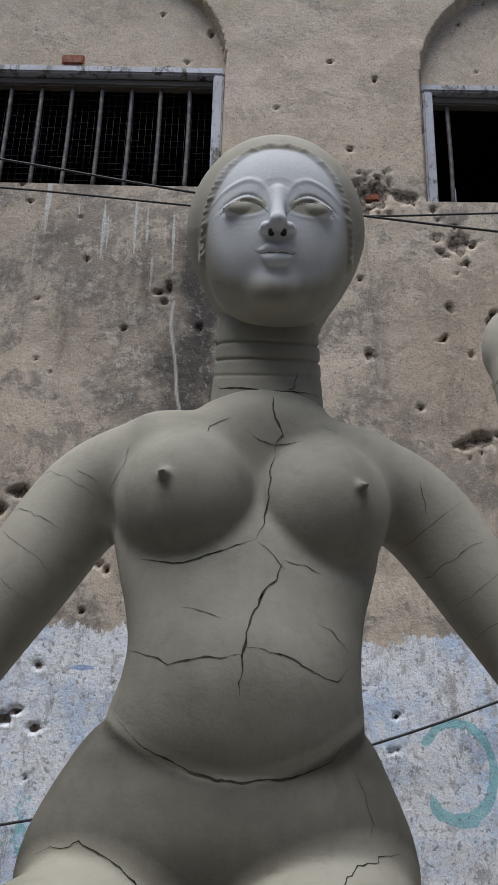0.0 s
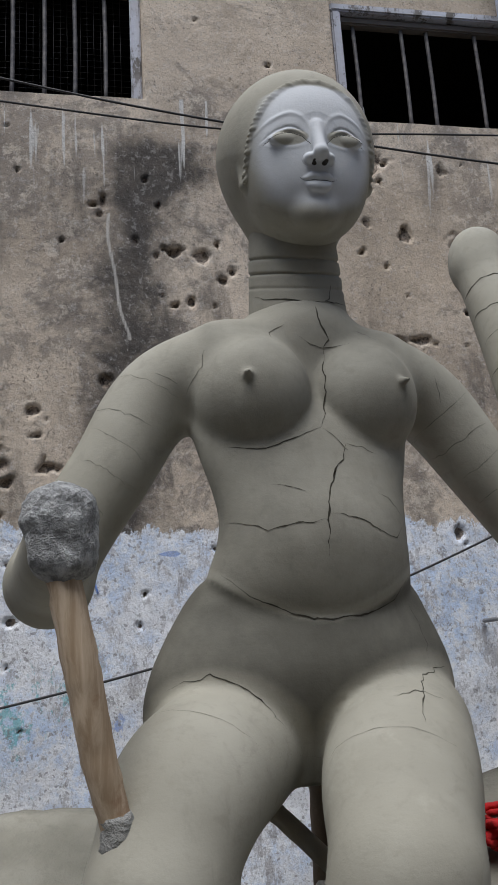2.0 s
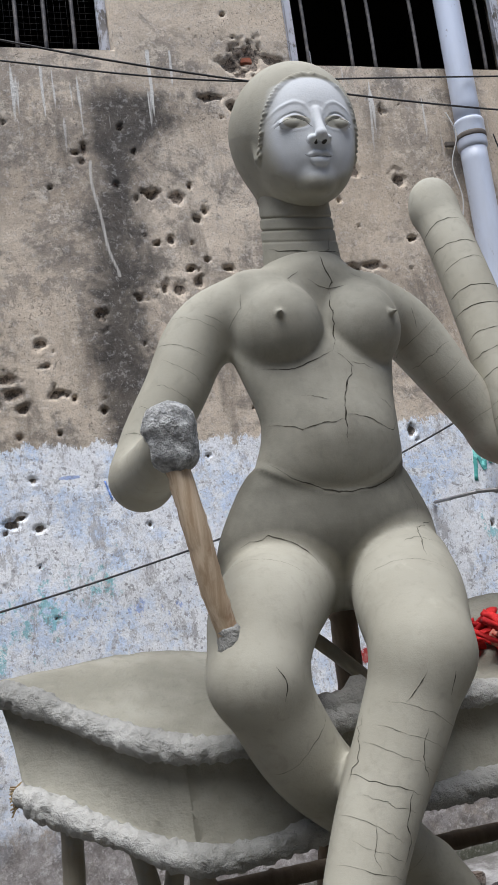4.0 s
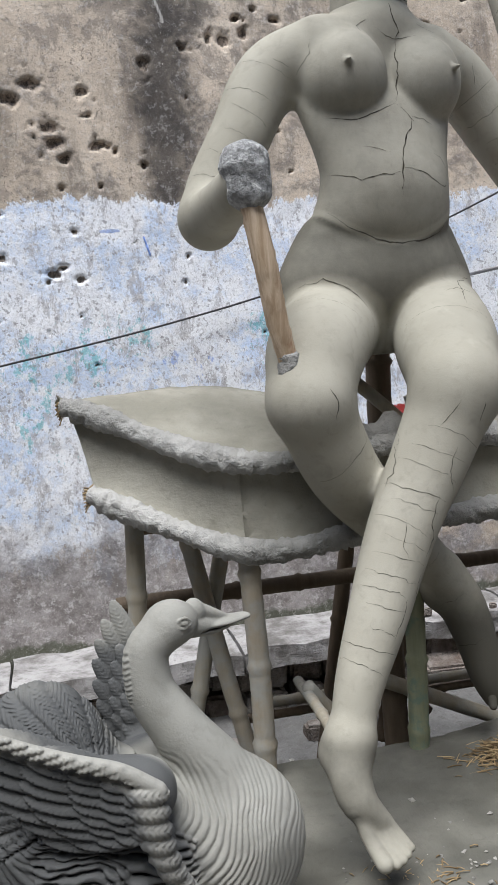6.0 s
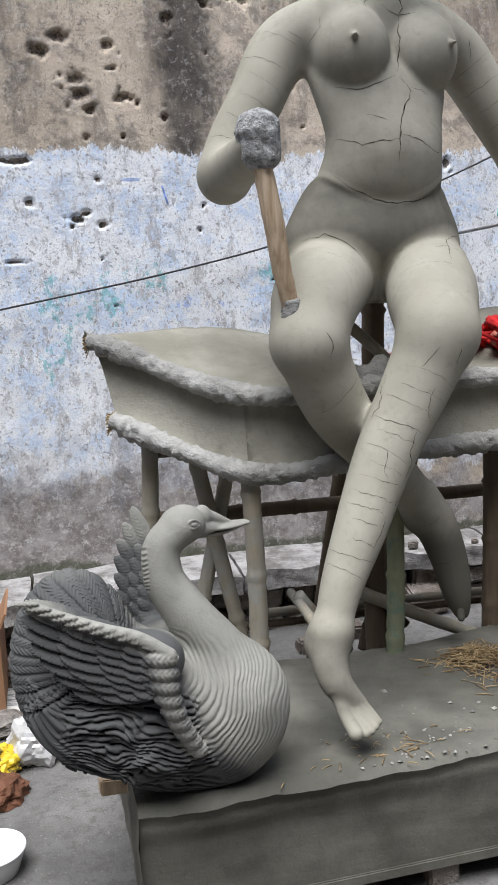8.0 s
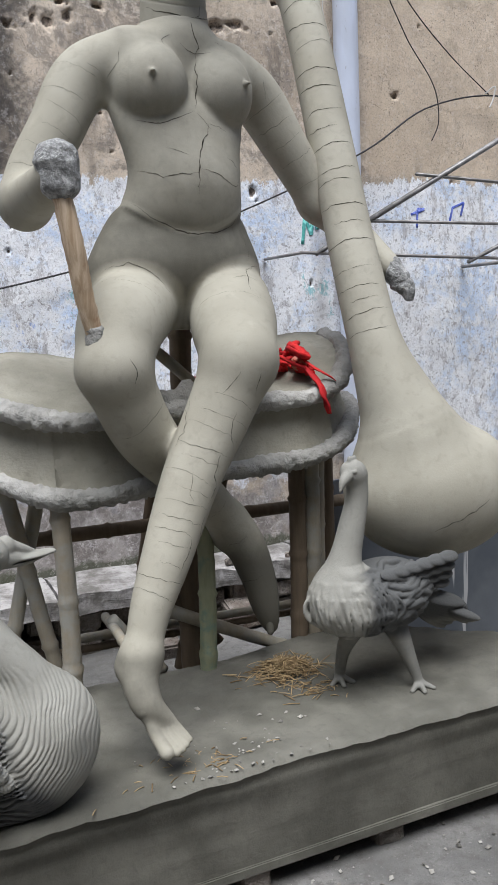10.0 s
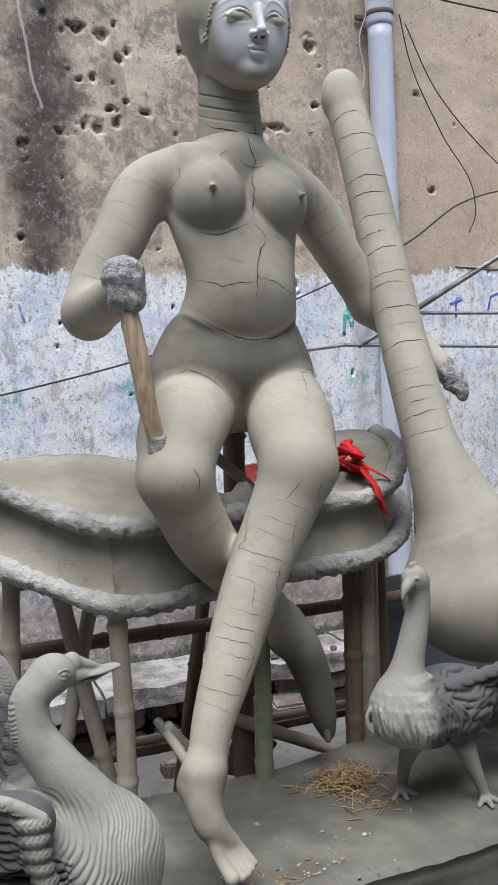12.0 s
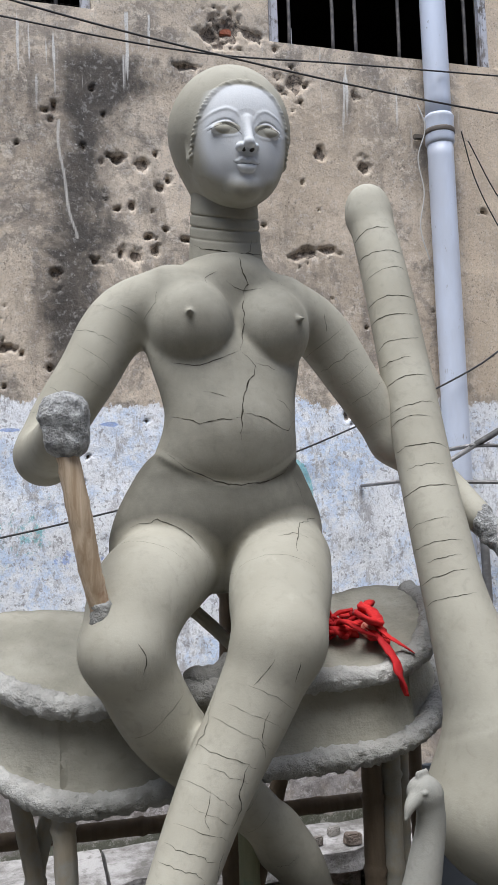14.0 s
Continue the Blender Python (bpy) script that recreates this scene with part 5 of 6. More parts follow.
def swan():
    c = Clay((-1.03, .70, .29), (-.42, 1.20, .91), 0.0023)
    rnd = random.Random(31)
    # body, breast, rear
    c.ball((-.655, .925, .475), (.205, .112, .150), 0)
    c.ball((-.570, .920, .465), (.114, .106, .142), 0.04)
    c.ball((-.775, .932, .505), (.165, .112, .145), 0.04)
    c.ball((-.868, .945, .600), (.124, .100, .185), 0.05)
    c.ball((-.650, .930, .345), (.125, .062, .030), 0.03)
    # neck and head
    neck = [(-.560, .905, .500), (-.590, .908, .590), (-.650, .916, .685), (-.688, .925, .760), (-.684, .930, .815), (-.652, .935, .846)]
    c.chain(neck, [.088, .060, .046, .040, .037, .036], 0.02)
    c.ball((-.640, .938, .852), (.044, .037, .039), 0.012)
    bill = frame_of((.90, .38, -.02), (0, 0, 1))
    c.ball((-.599, .953, .860), (.019, .017, .024), 0.002)
    c.chain([(-.596, .954, .866), (-.572, .963, .852), (-.540, .976, .836)], [.013, .012, .007], 0.004)
    c.chain([(-.606, .950, .838), (-.560, .968, .829), (-.510, .989, .829)], [.021, .015, .0065], 0.003)
    c.ball((-.545, .974, .8315), (.050, .0245, .0075), 0.003, bill)
    c.ball((-.508, .990, .8305), (.016, .017, .0055), 0.003, bill)
    c.carve(lambda x, y, z, f: np.maximum(f, -(np.sqrt(((z - .8265) / .0024) ** 2 + (((x + .550) / .045)) ** 2 + ((y - .970 - .42 * (x + .55)) / .045) ** 2) - 1) * .002), (-.61, .90, .80), (-.47, 1.05, .86))
    for s in (-1, 1):
        e = np.array((-.624, .9385 + s * .0365, .858))
        c.ball(e, (.0075, .0050, .0056), 0.0005)
        c.chain([e + (-.014, 0, .001), e + (0, s * .002, .0095), e + (.013, -s * .001, .001)], [.0016, .0028, .0016], 0.0005)
        c.chain([e + (-.014, 0, -.002), e + (0, s * .002, -.0085), e + (.013, -s * .001, -.001)], [.0014, .0024, .0014], 0.0005)

    def P(u, v, y=.81):
        """Place on the bird's near side, u along it from the tail, v downwards from its back."""
        return np.array((-.976 + .686 * (u - .062) - .056 * (v - .18) + .17 * (u - .15) * (y - .81), y, .776 - .71 * (v - .18) - .0957 * (u - .062) - .32 * (y - .81)))

    look_in = np.array((-.12, .92, -.36))
    look_in /= np.linalg.norm(look_in)

    def strand(uv, radius, ends=0.55, k=0.0):
        """One lock laid on the clay along a curve on the near side."""
        pts = []
        for u, v in spline(np.array(uv, float), 9):
            q = march(c, P(u, v, .74), look_in, .5)
            if q is not None and (not pts or np.linalg.norm(q - pts[-1]) < 0.08):
                pts.append(q)
        return (pts, [radius * (ends + (1 - ends) * math.sin(math.pi * (i + .5) / len(pts))) for i in range(len(pts))], k) if len(pts) > 3 else None

    def lay(strands):
        for s in [s for s in strands if s]:
            c.chain(s[0], s[1], s[2], steps=2)

    def bundle(axis, n, gap, radius):
        """Locks side by side, drawn together at both ends."""
        axis = np.array(axis, float)
        t = np.gradient(axis, axis=0)
        side = np.stack([-t[:, 1], t[:, 0]], 1) / np.linalg.norm(t, axis=1)[:, None]
        wide = np.linspace(0, 1, len(axis))
        wide = 0.35 + 0.65 * np.sin(math.pi * (0.12 + 0.76 * wide))
        return [strand(axis + side * ((i - (n - 1) / 2) * gap * wide)[:, None] + rnd.uniform(-.003, .003), radius * rnd.uniform(.85, 1.2)) for i in range(n)]

    # wavy plumage of the flank: a worked ground, then bundles of locks
    lay([strand([(u, v + .012 * math.sin(9 * u + 40 * v)), (u + .05, v + .03 + .012 * math.sin(9 * u + 1 + 30 * v)), (u + .10, v + .035), (u + .15, v + .055)], .0072)
         for v in np.arange(.38, .64, .018) for u in np.arange(.13 + .75 * max(0, v - .48), .50, .10)])
    for axis, n in (
        (((.150, .440), (.200, .520), (.290, .580), (.400, .612), (.520, .636)), 5),
        (((.165, .415), (.240, .480), (.330, .505), (.420, .540), (.500, .600)), 5),
        (((.250, .560), (.330, .590), (.420, .615), (.510, .645)), 4),
        (((.205, .430), (.260, .398), (.308, .430), (.290, .470), (.230, .480)), 4),
        (((.235, .505), (.310, .468), (.385, .480), (.450, .490)), 4),
        (((.290, .545), (.370, .515), (.450, .560), (.545, .622)), 5),
        (((.410, .570), (.480, .538), (.530, .560), (.565, .600)), 5),
        (((.320, .455), (.390, .435), (.450, .452), (.490, .470)), 4),
        (((.330, .500), (.400, .512), (.450, .500), (.500, .530)), 3),
        (((.380, .640), (.440, .618), (.500, .632), (.560, .648)), 4),
    ):
        lay(bundle(axis, n, .019, .0092))
    # combed plumage cut into the clay: wavy over the flank, nested curves over the breast
    def combed(x, y, z, f):
        X, Z = x + 0 * z, z + 0 * x
        w, w2 = fbm(X * 10 + 3, Z * 10 + 5, 61, 2) - .5, fbm(X * 26 + 9, Z * 26, 63, 2) - .5
        flank = (Z + .30 * X + .10 * w + .022 * w2) / .0135
        breast = (np.hypot(X + .715, (Z - .575) * .94) + .050 * w + .012 * w2) / .0112
        side = np.clip((X + .718 - (.638 - Z) * .312 - .015) / .02, 0, 1)

        def cut(p, deep):
            return deep * np.exp(-(((.5 - np.abs(p - np.floor(p) - .5)) / .17) ** 2)) - .25 * deep * np.cos(2 * np.pi * (p - .5))

        on = np.clip((.655 - Z - .25 * (X + .60)) / .07, 0, 1) * np.clip((X + .93) / .05, 0, 1)
        return f + on * ((1 - side) * cut(flank, .0046) + side * cut(breast, .0026) * np.clip((-.47 - X) / .10, .35, 1)) * (np.abs(f) < .03)

    c.carve(combed, (-1.03, .70, .30), (-.42, 1.10, .70))

    # fanned tail: bands of barbs round the root of the wing
    def fan(x, y, z, f):
        r = np.hypot(x + .800, z - .600)
        th = np.arctan2(z - .600, -(x + .800)) + 2.2 * (r - .15)
        b = (th + .35) / .215
        s = b - np.floor(b) - .5
        on = np.clip((th + .42) / .06, 0, 1) * np.clip((2.2 - th) / .06, 0, 1) * np.clip((r - .05) / .03, 0, 1)
        cut = .0042 * np.exp(-(((.5 - np.abs(s)) / .10) ** 2)) + .0012 * np.exp(-((s / .05) ** 2)) + .0013 * np.sin(760 * (r + .045 * np.abs(s)))
        return f + on * cut * (np.abs(f) < .02)

    c.carve(fan, (-1.03, .80, .45), (-.72, 1.10, .82))
    # near wing: four rows of overlapping blades under a bound leading edge
    c.chain([P(.44, .33, .83), P(.30, .31, .84), P(.20, .27, .845), P(.13, .22, .85)], [.055, .045, .030, .015], 0.02)

    def blade(root, tip, wide, thick=.0050, up=(0, -1, .62), barbs=(740, .0007)):
        root, tip = np.array(root, float), np.array(tip, float)
        c.ball((root + tip) / 2, (np.linalg.norm(tip - root) / 2, wide, thick), 0.0006, frame_of(tip - root, up), barbs)

    for n, y, wide, r0, r1, t0, t1 in (
        (7, .800, .0205, (.330, .262), (.410, .425), (.092, .182), (.215, .402)),
        (7, .789, .0180, (.375, .272), (.430, .420), (.190, .232), (.275, .405)),
        (7, .779, .0150, (.410, .285), (.445, .420), (.275, .268), (.325, .405)),
        (6, .770, .0120, (.435, .300), (.455, .415), (.345, .290), (.375, .405)),
        (6, .764, .0100, (.450, .315), (.462, .410), (.395, .310), (.410, .400)),
    ):
        for i in range(n - 1, -1, -1):
            a = i / (n - 1)
            bow = .045 * math.sin(math.pi * a) * (1 if y > .785 else .3)
            blade(P(r0[0] + (r1[0] - r0[0]) * a, r0[1] + (r1[1] - r0[1]) * a, y + .004), P(t0[0] + (t1[0] - t0[0]) * a - bow, t0[1] + (t1[1] - t0[1]) * a, y + .012 * a), wide * 1.22 * rnd.uniform(.9, 1.1))
    lead = spline([P(.470, .312, .762), P(.390, .268, .764), (P(.300, .245, .770)), P(.200, .215, .780), P(.088, .172, .795)], 13)
    c.chain(lead[:-1], np.linspace(.013, .006, 12), 0.002, steps=2)
    for i in range(12):
        d = lead[i + 1] - lead[i]
        c.ball((lead[i] + lead[i + 1]) / 2 + (0, -.006, -.003), (.025, .0066 - .0002 * i, .0058), 0.0012, frame_of(d + np.array((.004, 0, -.010)), (0, -1, .3)), (700, .0010))
    # scrolled front edge of the wing
    roll = spline([P(.450, .322, .762), P(.458, .372, .764), P(.470, .425, .768), P(.492, .478, .776), P(.522, .528, .790), P(.556, .575, .806)], 9)
    for i, q in enumerate(roll):
        c.ball(q, (.032 - .0012 * i, .0165, .0175), .0008, frame_of((1, .08, -.16 - .07 * i), (0, -1, .25)), (620, .0011))
    # far wing raised behind the neck
    c.chain([(-.690, 1.075, .60), (-.700, 1.085, .67), (-.712, 1.095, .75)], [.045, .036, .018], 0.01)
    far = spline([(-.706, 1.075, .600, -.765, 1.085, .650), (-.706, 1.075, .640, -.774, 1.085, .712), (-.703, 1.077, .668, -.771, 1.088, .762), (-.697, 1.080, .702, -.757, 1.092, .812), (-.686, 1.083, .735, -.727, 1.095, .864)], 7)
    for row, cut in enumerate((1.0, .62, .36)):
        for f in far[: 7 - row]:
            root, tip = f[:3] + (.004, -.014 * row, 0), f[:3] + (f[3:] - f[:3]) * cut + (.004, -.013 * row, 0)
            blade(root - (tip - root) * .15, tip, .0195 - .0025 * row, .0075, (.1, -1, -.25))
    for i in range(7):
        a = i / 6
        c.ball((-.640 + .068 * a, 1.020, .700 - .090 * a), (.020, .011, .011), .001, frame_of((.7, 0, -.35), (0, -1, .4)), (620, .0011))
    c.ball((-.69, 1.0, .57), (.09, .05, .07), 0.03)
    v, q = c.skin()
    ob = link_mesh("clay_swan", v, q, M_BIRD)
    # carved parts are still damp, neck, head and wing edges have dried
    to_neck = np.min(np.stack([np.linalg.norm(v - p, axis=1) - r for p, r in zip(spline(neck, 24), np.linspace(.105, .045, 24))]), 0)
    wet = np.clip(to_neck / .05, 0, 1) * np.clip((.835 - v[:, 2]) / .10, 0.25, 1) * np.clip((-.475 - v[:, 0]) / .13, 0, 1)
    edge = np.min(np.stack([np.linalg.norm(v - p, axis=1) for p in np.concatenate([lead, roll])]), 0)
    wet *= np.clip((edge - .008) / .03, .15, 1) * 1.15
    at = ob.data.attributes.new("damp", "FLOAT", "POINT")
    at.data.foreach_set("value", wet.astype(np.float32))
    return tagged(ob, "carved grey clay swan with raised feathered wings on the platform edge", "sculpture")


swan()


def peahen():
    c = Clay((.08, .90, .30), (.70, 1.26, .99), 0.003)
    c.ball((.345, 1.06, .570), (.150, .098, .092), 0, frame_of((1, .05, .1), (0, 0, 1)))
    c.ball((.225, 1.05, .575), (.082, .078, .085), 0.05)
    rnd = random.Random(77)
    side = [(x + rnd.uniform(-.01, .01), .80, z) for z in np.arange(.485, .655, .0135) for x in np.arange(.22, .50, .048)]
    locks(c, side, lambda p: (.068, 0, -.012 + .25 * (p[2] - .56) + rnd.uniform(-.014, .014)), (0, 1, 0), .0080, 43, 6)
    for a in np.arange(-3.6, -.7, .075):
        for z in (.630, .600):
            q = (.225 + .28 * math.cos(a), 1.05 + .28 * math.sin(a), z)
            locks(c, [q], lambda w: (.02, 0, -.10), np.array((.225 - q[0], 1.05 - q[1], 0)) / .28, .0040, int(a * 100) + int(z * 1000), 6)
    c.chain([(.225, 1.05, .60), (.238, 1.045, .68), (.258, 1.04, .77), (.272, 1.035, .85), (.268, 1.03, .895)], [.070, .042, .033, .028, .027], 0.025)
    c.ball((.256, 1.028, .905), (.034, .027, .031), 0.012)
    c.chain([(.238, 1.018, .902), (.218, 1.010, .888), (.205, 1.005, .866)], [.016, .011, .003], 0.003)
    for i in range(4):
        c.ball((.244 + .007 * i, 1.024 + .003 * i, .936), (.0055, .006, .010), .002)
    for s in (-1, 1):
        c.ball((.246, 1.028 + s * .026, .910), (.007, .004, .005), .002)
    # folded wing and tail plumes
    for row in range(4):
        for i in range(6):
            p = np.array((.30 + .036 * i, 1.0 - .018 + .012 * row, .645 - .026 * row + .004 * i))
            feather(c, p, p + (.065, .004, -.006), .017, .008, (0, -1, .7), .003)
    for i in range(9):
        a = i / 8
        feather(c, (.45, 1.05 + .02 * a, .56 - .04 * a), (.595 + .04 * math.sin(a * 3), 1.02 + .09 * a, .51 - .09 * a), .022, .010, (.1, -1, .5), .004)
    for i in range(7):
        feather(c, (.55, 1.04 + .01 * i, .50), (.63, 1.0 + .025 * i, .465 - .012 * (i % 3)), .014, .012, (.1, -.6, 1), .004)
    # legs
    for a, b, f in (((.29, 1.08, .50), (.275, 1.13, .40), (.268, 1.138, .335)), ((.37, 1.03, .50), (.405, 1.01, .40), (.425, 1.00, .335))):
        c.chain([a, b, f], [.034, .018, .013], 0.012)
        for dx, dy in ((-.035, -.02), (-.01, -.04), (.025, -.03)):
            c.limb(f, (f[0] + dx, f[1] + dy, .324), .010, .006, 0.006)
    v, q = c.skin()
    ob = link_mesh("clay_peahen", v, q, M_BIRD)
    wet = np.clip((.73 - v[:, 2]) / .05, 0, 1) * np.clip((v[:, 0] - .225) / .07, 0, 1) * np.clip((np.hypot(v[:, 0] - .245, v[:, 1] - 1.043) - .045 + np.clip((.66 - v[:, 2]) * 2, 0, 1)) / .02, 0, 1) * np.clip((v[:, 2] - .44) / .05, 0.3, 1)
    at = ob.data.attributes.new("damp", "FLOAT", "POINT")
    at.data.foreach_set("value", (0.22 + 0.75 * wet).astype(np.float32))
    return tagged(ob, "carved grey clay peahen with long neck standing on the platform", "sculpture")


peahen()


# ---- bench, bamboo frame and platform ----
def sheet_between(name, top, bottom, n, rows, sag, thick, material, parent, label="", seed=2):
    """A clay skin with thickness spanning two curves."""
    a, b = spline(top, n), spline(bottom, n)
    t = np.linspace(0, 1, rows)
    g = a[:, None] + (b - a)[:, None] * t[None, :, None]
    g = g + np.array(sag)[None, None] * (np.sin(t * np.pi) ** 0.7)[None, :, None]
    ii, jj = np.meshgrid(np.arange(n) * 0.5, np.arange(rows) * 0.7, indexing="ij")
    g = g + 0.007 * (fbm(ii, jj, seed, 3)[..., None] - 0.5) * np.array((0.4, 1, 1))
    du, dv = np.gradient(g, axis=0), np.gradient(g, axis=1)
    nn = np.cross(du, dv)
    nn /= np.maximum(np.linalg.norm(nn, axis=2), 1e-9)[..., None]
    if nn[n // 2, rows // 2, 1] > 0 and abs(nn[n // 2, rows // 2, 2]) < 0.7 or nn[n // 2, rows // 2, 2] < -0.7:
        nn = -nn
    h = g - nn * thick
    v = np.concatenate([g.reshape(-1, 3), h.reshape(-1, 3)])
    i, j = np.meshgrid(np.arange(n - 1), np.arange(rows - 1), indexing="ij")
    q = np.stack([i * rows + j, (i + 1) * rows + j, (i + 1) * rows + j + 1, i * rows + j + 1], -1).reshape(-1, 4)
    m = n * rows
    faces = q.tolist() + (q[:, ::-1] + m).tolist()
    rim = [i * rows for i in range(n)] + [(n - 1) * rows + j for j in range(1, rows)] + [i * rows + rows - 1 for i in range(n - 2, -1, -1)] + [j for j in range(rows - 2, 0, -1)]
    faces += [[rim[k], rim[(k + 1) % len(rim)], rim[(k + 1) % len(rim)] + m, rim[k] + m] for k in range(len(rim))]
    return link_mesh(name, v, faces, material, parent, label)


def bench():
    root = tagged(new("clay_bench"), "boat-shaped bench of grey clay over straw with rough rolled rims", "bench")
    up_l = [(-.755, 1.605, 1.205), (-.66, 1.54, 1.165), (-.54, 1.455, 1.105), (-.405, 1.363, 1.060), (-.355, 1.352, 1.052), (-.12, 1.372, 1.058), (.02, 1.38, 1.062)]
    up_r = [(.02, 1.38, 1.062), (.20, 1.385, 1.060), (.35, 1.385, 1.064), (.43, 1.40, 1.092), (.50, 1.45, 1.150), (.535, 1.53, 1.205), (.53, 1.62, 1.225)]
    lo_l = [(-.715, 1.545, 1.000), (-.63, 1.49, .955), (-.52, 1.43, .905), (-.405, 1.353, .864), (-.355, 1.343, .858), (-.12, 1.36, .870), (.02, 1.365, .878)]
    lo_r = [(.02, 1.365, .878), (.20, 1.37, .885), (.36, 1.385, .893), (.45, 1.42, .915), (.535, 1.49, .955), (.60, 1.58, 1.00), (.62, 1.66, 1.02)]
    for nm, a, s in (("upper_rim", up_l + up_r[1:], 3), ("lower_rim", lo_l + lo_r[1:], 5)):
        path = spline(a, 230)
        r = 0.0265 * (1 + 0.10 * np.sin(np.arange(230) * 0.14)) * np.where(np.arange(230) < 5, 0.8, 1)
        ob = tube(nm, path, r, M_ROUGH, root, "rolled rim of straw and rough clay", sides=26, rough=0.16, seed=s)
    inset = lambda pts, dy, dz: [(x * 0.985, y + dy, z + dz) for x, y, z in pts]
    sheet_between("panel", inset(up_l[:5], .010, -.01), inset(lo_l[:5], .008, .01), 30, 12, (.004, .012, 0), .03, M_SEAT, root, seed=2)
    sheet_between("panel", inset(up_l[3:], .010, -.01), inset(lo_l[3:], .008, .01), 20, 12, (0, .012, 0), .03, M_SEAT, root, seed=3)
    sheet_between("panel", inset(up_r[:4], .010, -.01), inset(lo_r[:4], .008, .01), 24, 12, (0, .012, 0), .03, M_SEAT, root, seed=4)
    sheet_between("panel", inset(up_r[3:], .02, -.01), inset(lo_r[3:], .02, .01), 20, 12, (-.01, .008, 0), .03, M_SEAT, root, seed=5)
    sheet_between("seat_top", [(x, y + .012, z + .014) for x, y, z in up_l[:6]], [(-.752, 1.64, 1.215), (-.60, 1.70, 1.222), (-.45, 1.735, 1.225), (-.33, 1.745, 1.215), (-.22, 1.74, 1.19), (-.15, 1.73, 1.16)], 40, 16, (0, 0, .004), .035, M_SEAT, root, seed=6)
    sheet_between("seat_top", [(.16, 1.40, 1.074), (.30, 1.395, 1.076), (.40, 1.40, 1.09), (.48, 1.45, 1.15), (.525, 1.54, 1.21)], [(.14, 1.68, 1.15), (.25, 1.70, 1.19), (.36, 1.70, 1.225), (.46, 1.67, 1.243), (.53, 1.62, 1.238)], 30, 16, (0, 0, .004), .035, M_SEAT, root, seed=7)
    tube("clay_lump", spline([(-.12, 1.40, 1.075), (-.03, 1.41, 1.09), (.06, 1.42, 1.075), (.14, 1.41, 1.08)], 24), 0.03 * (1 + 0.3 * np.sin(np.arange(24) * 0.9)), M_ROUGH, root, "rough lump of clay", sides=14, rough=0.22, seed=9)
    for i, (x0, y0, z0) in enumerate(((-.760, 1.608, 1.205), (-.718, 1.548, 1.0))):
        rnd = random.Random(20 + i)
        vs, fs = [], []
        for j in range(46):
            a = rnd.uniform(0, 6.28)
            rr = rnd.uniform(0, .022)
            p = np.array((x0 + .012, y0 + rr * math.cos(a) * .8, z0 + rr * math.sin(a)))
            e = p + np.array((-.016 - rnd.random() * .010, rnd.uniform(-.01, .012), rnd.uniform(-.016, .006) - (.03 if rnd.random() < .12 else 0)))
            v, f = tube_arrays([p, (p + e) / 2, e], .0016, sides=4)
            fs += [[q + len(vs) for q in g] for g in f]
            vs += v.tolist()
        link_mesh("straw_end", np.array(vs), fs, M_STRAW, root, "frayed straw core")["kind"] = "stuff"
    return root


bench()


def bamboo(a, b, r, material, parent, seed, name="bamboo_pole", bend=0.012):
    """A cane with swollen joints and a slight bend."""
    rnd = random.Random(seed)
    a, b = np.array(a, float), np.array(b, float)
    L = np.linalg.norm(b - a)
    n = max(12, int(L / 0.012))
    t = np.linspace(0, 1, n)
    off = np.array((rnd.uniform(-1, 1), rnd.uniform(-1, 1), 0)) * bend
    path = a + (b - a) * t[:, None] + off * np.sin(t * np.pi)[:, None]
    rad = np.full(n, r) * (1.04 - 0.08 * t)
    s = rnd.uniform(0.05, 0.16)
    while s < L:
        rad *= 1 + 0.20 * np.exp(-(((t * L - s) / 0.007) ** 2)) - 0.05 * np.exp(-(((t * L - s - 0.014) / 0.006) ** 2))
        s += rnd.uniform(0.17, 0.26)
    return tube(name, path, rad, material, parent, sides=12, rough=0.025, seed=seed)


